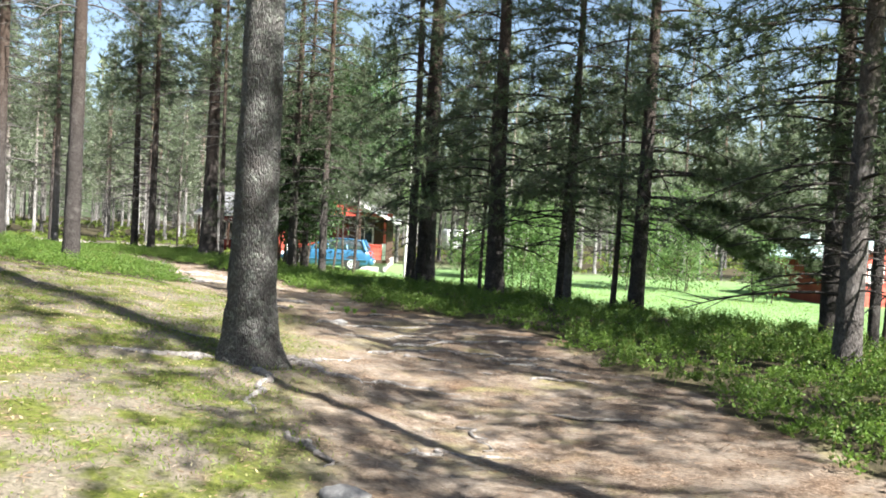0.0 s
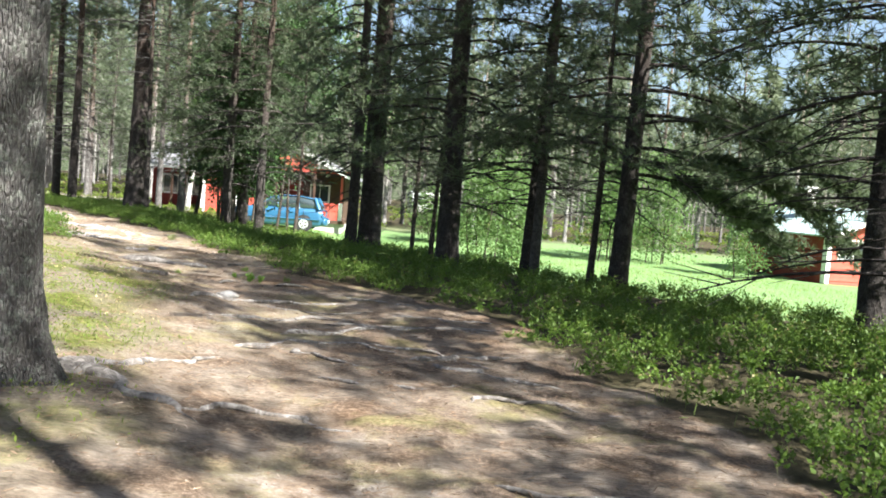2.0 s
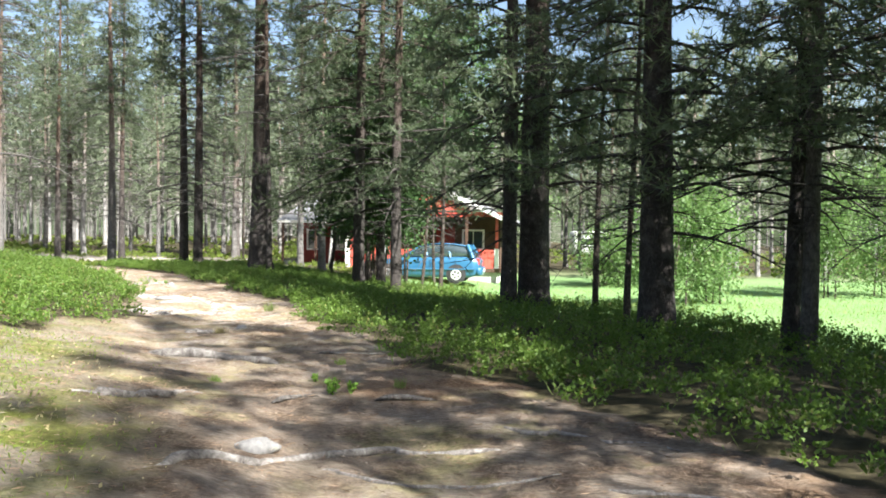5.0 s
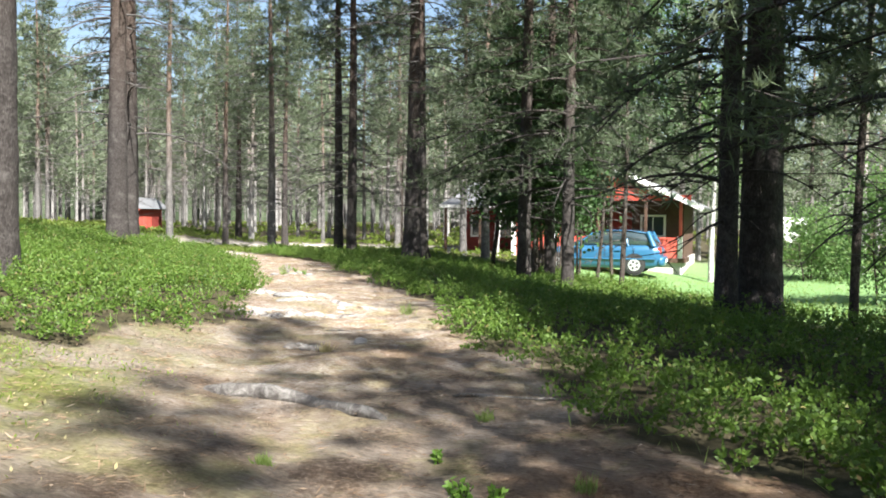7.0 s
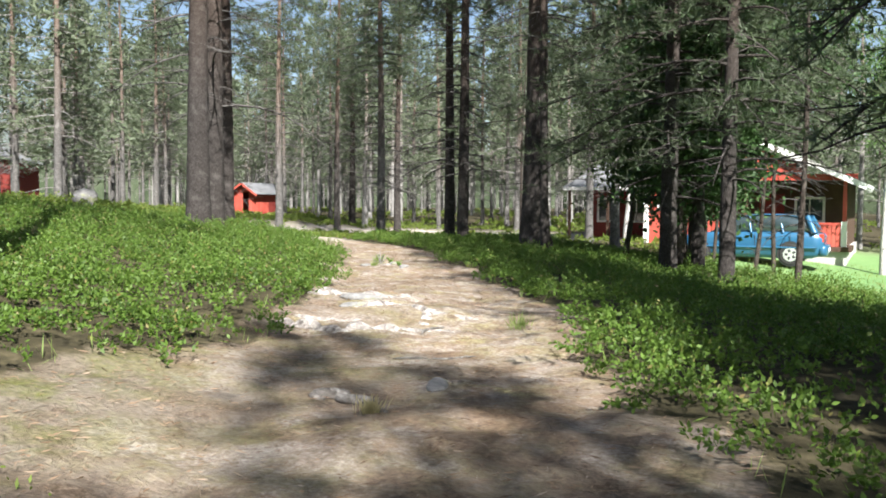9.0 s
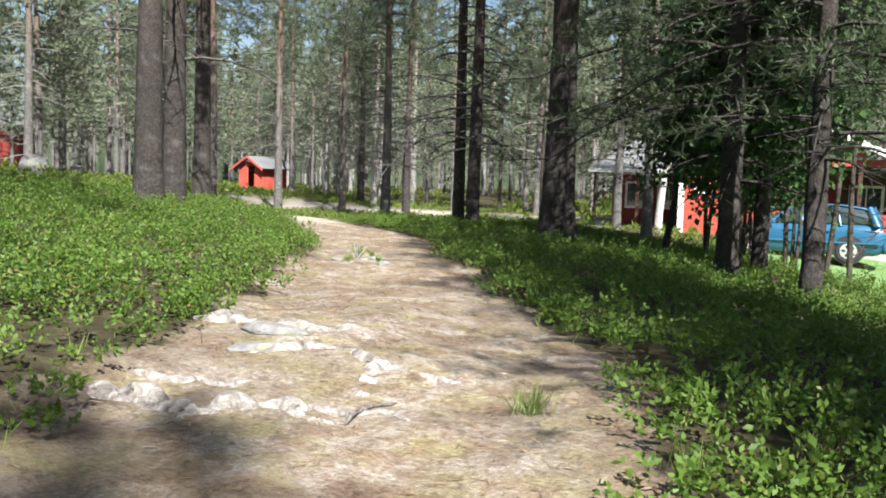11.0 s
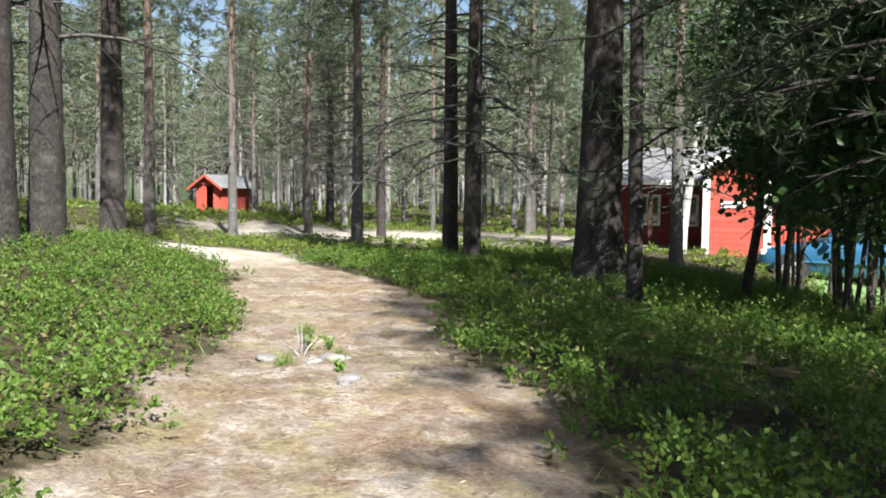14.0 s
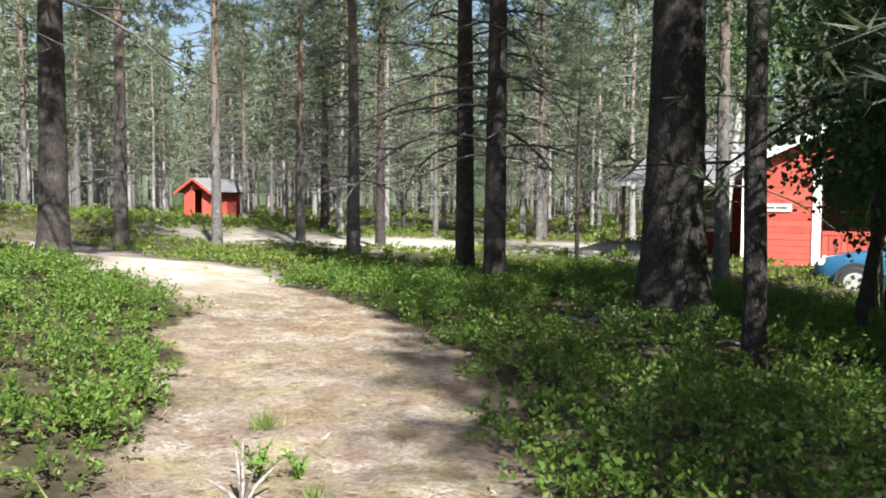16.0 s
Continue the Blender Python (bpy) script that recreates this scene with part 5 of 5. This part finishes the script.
for k, (pts, r0, r1) in enumerate([
    ([(-6.8, 20.85), (-6.6, 21.05), (-6.24, 21.07), (-6.0, 21.25), (-5.9, 21.5)], 0.10, 0.06), ([(-5.98, 20.5), (-5.82, 20.78), (-5.6, 20.92), (-5.35, 20.82), (-5.1, 20.8), (-4.9, 20.9)], 0.075, 0.035),
    ([(-5.36, 20.78), (-5.25, 20.56), (-5.15, 20.35)], 0.055, 0.025), ([(-6.1, 19.6), (-5.92, 19.74), (-5.72, 19.73), (-5.5, 19.66)], 0.10, 0.06), ([(-5.62, 19.7), (-5.52, 19.92), (-5.35, 20.02), (-5.05, 20.0)], 0.10, 0.06),
    ([(-5.4, 20.0), (-4.95, 20.25), (-4.6, 20.2)], 0.035, 0.015), ([(-6.2, 19.9), (-5.8, 20.1), (-5.5, 20.3)], 0.04, 0.02), ([(-8.9, 25.75), (-9.1, 26.0), (-9.3, 26.25)], 0.045, 0.02)]):
    ob = new("root", ground_line(pts, r0, r1, 350 + k, -0.5, 0.03, 40, 13, PALE_ROOT))
    tagged(ob, "thick sun-bleached root half sunk in the sandy path", "root", "bleached roots on the rise")

for k, (pts, r0, r1, label) in enumerate([
    ([(0.93, 7.2), (1.25, 7.05), (1.8, 7.12)], 0.018, 0.012, "pale dry stick lying on the path"),
    ([(-3.85, 15.82), (-3.46, 15.9), (-3.13, 15.86), (-2.79, 15.78), (-2.42, 15.62)], 0.075, 0.05, "grey weathered log lying across the path"),
    ([(-1.25, 14.3), (-1.04, 14.43), (-0.82, 14.5)], 0.022, 0.014, "grey dead branch lying on the path"),
    ([(-1.92, 13.95), (-1.81, 14.17), (-1.68, 14.28)], 0.02, 0.01, "grey dead branch lying on the path"),
    ([(-5.0, 20.02), (-5.02, 20.22), (-5.0, 20.42)], 0.013, 0.008, "dark thin stick on the sandy path"),
    ([(-2.35, 16.42), (-2.0, 16.6), (-1.7, 16.72)], 0.015, 0.008, "thin dry stick on brown needles"),
    ([(-4.6, 19.0), (-4.35, 19.2), (-4.2, 19.45)], 0.012, 0.006, "thin dry twig on the path"),
    ([(-2.9, 9.0), (-2.5, 8.7), (-2.2, 8.8)], 0.015, 0.008, "pale dry stick lying on moss")]):
    ob = new("log" if r0 > 0.05 else "stick", ground_line(pts, r0, r1, 400 + k, 0.2 if r0 > 0.05 else 0.9, 0.006 if r0 > 0.05 else 0.02, 22 if r0 > 0.05 else 12, 12, LOG_WOOD))
    tagged(ob, label, "log" if r0 > 0.05 else "stick", "fallen wood on the path")


def stone(x, y, sx, sy, sz, seed, label):
    rng = np.random.default_rng(seed)
    bm = bmesh.new()
    bmesh.ops.create_icosphere(bm, subdivisions=3, radius=1)
    off = Vector(rng.uniform(0, 50, 3))
    for v in bm.verts:
        k = 1 + 0.35 * noise.noise(v.co * 1.1 + off) + 0.12 * noise.noise(v.co * 3 + off)
        v.co = Vector((v.co.x * sx * k, v.co.y * sy * k, max(v.co.z * sz * k, -sz * 0.6)))
    for f in bm.faces:
        f.smooth = True
    me = bpy.data.meshes.new("stone")
    bm.to_mesh(me)
    bm.free()
    me.materials.append(STONE)
    ob = new("stone", me)
    ob.matrix_world = pose(x, y, up(x, y) + sz * 0.15, 0, 0, rng.uniform(0, 360))
    return tagged(ob, label, "stone", "stones on the ground")


for k, (x, y, a, b, c) in enumerate([(-0.45, 4.45, 0.16, 0.11, 0.06), (-1.53, 12.7, 0.12, 0.09, 0.05), (-6.65, 21.1, 0.11, 0.06, 0.04), (-6.2, 20.95, 0.24, 0.09, 0.035), (-8.37, 25.4, 0.09, 0.06, 0.04),
                                     (-8.9, 26.0, 0.12, 0.08, 0.04), (-3.9, 18.3, 0.16, 0.06, 0.03), (-9.4, 25.9, 0.1, 0.07, 0.03), (-6.0, 20.6, 0.16, 0.08, 0.03)]):
    stone(x, y, a, b, c, 500 + k, "flat pale grey stone sunk in the path")
stone(-36.5, 42.6, 0.55, 0.45, 0.55, 520, "pale grey boulder on the mossy forest floor")
stone(-20.0, 29.0, 0.3, 0.3, 0.35, 521, "grey weathered stump-like stone among shrubs")


def scatter_bits(name, n, region, accept, length, width, flat, seed, material, label, category="litter", lift=0.004):
    rng = np.random.default_rng(seed)
    x, y = rng.uniform(region[0], region[1], n), rng.uniform(region[2], region[3], n)
    keep = rng.random(n) < accept(x, y)
    x, y = x[keep], y[keep]
    base = np.stack([x, y, land(x, y) + lift + rng.uniform(0, 0.012, len(x))], 1)
    d = rng.normal(size=base.shape)
    d[:, 2] = np.abs(d[:, 2]) * flat
    ln = length * rng.uniform(0.4, 1.5, len(x))
    v, f = leaf_quads(base, unit(d), ln, np.full(len(x), width) * rng.uniform(0.6, 1.6, len(x)), rng)
    return tagged(new(name, mesh_from(name, v, f, material)), label, category, kind="stuff")


scatter_bits("needle_litter", 140000, (-14, 4, 1.5, 32), path_at, 0.05, 0.0045, 0.12, 11, LITTER, "brown fallen needles, twigs and bark flakes on the path")
scatter_bits("bark_flakes", 5000, (-14, 4, 1.5, 32), path_at, 0.018, 0.008, 0.2, 21, LITTER, "brown bark flakes and cone scales on the path")
scatter_bits("moss_tufts", 110000, (-9, 0.5, 1.5, 16), lambda x, y: moss_at(x, y) * path_at(x, y) * np.clip(0.4 + wave(x, y, 2.4, 0.5) * 0.8, 0.0, 1), 0.03, 0.008, 1.6, 12, SCRUB_LEAF, "yellow-green moss cushions on the ground", "moss")
scatter_bits("lichen_tufts", 36000, (-9, 1.5, 1.5, 16), lambda x, y: moss_at(x, y) * np.clip(0.2 - wave(x, y, 2.4, 0.5) * 0.5, 0.0, 1), 0.025, 0.012, 1.0, 13, DRY_GRASS, "pale lichen and dry grass between the moss", "lichen")
scatter_bits("edge_grass", 60000, (-17, 5, 3, 38), lambda x, y: np.clip(1 - np.abs(path_at(x, y) - 0.4) * 2.6, 0, 1) * 0.9, 0.11, 0.006, 2.2, 14, GRASS, "thin grass along the edge of the path", "grass")
scatter_bits("lawn_edge_grass", 120000, (-8, 16, 8, 48), lambda x, y: np.clip(1 - np.abs(lawn_at(x, y) - 0.6) * 1.8, 0, 1), 0.14, 0.012, 2.2, 15, GRASS, "longer grass along the edge of the lawn", "grass")


def tuft(x, y, n, h, seed, material, label, category="grass tuft", width=0.006):
    rng = np.random.default_rng(seed)
    base = np.stack([x + rng.normal(size=n) * h * 0.25, y + rng.normal(size=n) * h * 0.25, np.zeros(n)], 1)
    base[:, 2] = land(base[:, 0], base[:, 1]) - 0.01
    d = rng.normal(size=base.shape) * 0.35
    d[:, 2] = 1
    v, f = leaf_quads(base, unit(d), h * rng.uniform(0.5, 1.2, n), np.full(n, width), rng)
    tagged(new("grass_tuft", mesh_from("grass_tuft", v, f, material)), label, category, "grass tufts on the path")


for k, (x, y, n, h, mt) in enumerate([(-3.85, 17.55, 260, 0.14, DRY_GRASS), (-3.2, 20.6, 120, 0.2, DRY_GRASS), (-3.6, 20.2, 100, 0.18, GRASS), (-1.2, 14.9, 160, 0.13, GRASS), (-2.6, 14.6, 200, 0.10, GRASS),
                                      (-4.4, 20.6, 160, 0.24, GRASS), (-9.9, 27.0, 160, 0.2, GRASS), (-9.1, 25.7, 200, 0.17, GRASS), (-9.0, 26.2, 120, 0.12, GRASS), (-2.0, 16.0, 150, 0.12, GRASS)]):
    tuft(x, y, n // 2, h * 0.7, 600 + k, mt, "small tuft of thin grass growing in the path" if mt is GRASS else "dry pale grass tuft in brown needles")


def leafy_sprout(x, y, shoots, h, seed, label):
    """A small seedling: thin bending stems with leaves along them."""
    rng = np.random.default_rng(seed)
    plant = thing("seedling", pose(x, y, up(x, y)), label, "plant", "seedlings on the path")
    stems, base, way = Tubes(), [], []
    for k in range(shoots):
        a, lean = rng.uniform(0, 2 * math.pi), rng.uniform(0.15, 0.6)
        sl = np.linspace(0, 1, 5)
        line = np.stack([np.cos(a) * lean * h * sl ** 1.4, np.sin(a) * lean * h * sl ** 1.4, h * sl * rng.uniform(0.6, 1.1) - 0.02], 1)
        stems.add(line, np.linspace(0.004, 0.0015, 5), 4)
        for q in range(16):
            f = rng.uniform(0.3, 1.0) * 3.99
            i = int(f)
            base.append(line[i] + (line[i + 1] - line[i]) * (f - i))
            way.append(rng.normal(size=3) + np.array([0, 0, 0.5]))
    part("stem", stems.mesh("stem", BARK_SAPLING), None, plant)
    ln = 0.032 * rng.uniform(0.6, 1.3, len(base))
    v, f = leaf_quads(np.array(base), unit(np.array(way)), ln, ln * 0.5, rng)
    tagged(part("foliage", mesh_from("foliage", v, f, SPROUT_LEAF), None, plant), kind="stuff")


SPROUT_LEAF = leaf_material("seedling_leaves", (0.06, 0.13, 0.02), (0.12, 0.23, 0.035), (0.2, 0.2, 0.06), (0.2, 0.34, 0.05), 0.4)
for k, (x, y, n, h) in enumerate([(-1.62, 14.42, 12, 0.12), (-1.5, 14.55, 7, 0.08), (-9.36, 26.3, 7, 0.2), (-9.25, 26.42, 5, 0.16), (-8.62, 25.65, 5, 0.09), (-1.95, 15.1, 4, 0.07)]):
    leafy_sprout(x, y, n, h, 700 + k, "bright green leafy seedling growing in the trodden path")

# a pale dead seedling, forked, standing in the path
dead = Tubes()
for a, b, top in ((0.0, 0.0, 0.24), (0.10, -0.05, 0.17), (-0.09, 0.06, 0.2), (0.05, 0.12, 0.12), (-0.13, -0.06, 0.1)):
    dead.add([(0, 0, -0.02), (a * 0.4, b * 0.4, top * 0.5), (a, b, top)], [0.012, 0.009, 0.004], 6)
snag = new("dead_seedling", dead.mesh("dead_seedling", PALE_ROOT))
snag.matrix_world = pose(-9.22, 26.05, up(-9.22, 26.05))
tagged(snag, "pale dead forked seedling standing in the path", "dead plant")
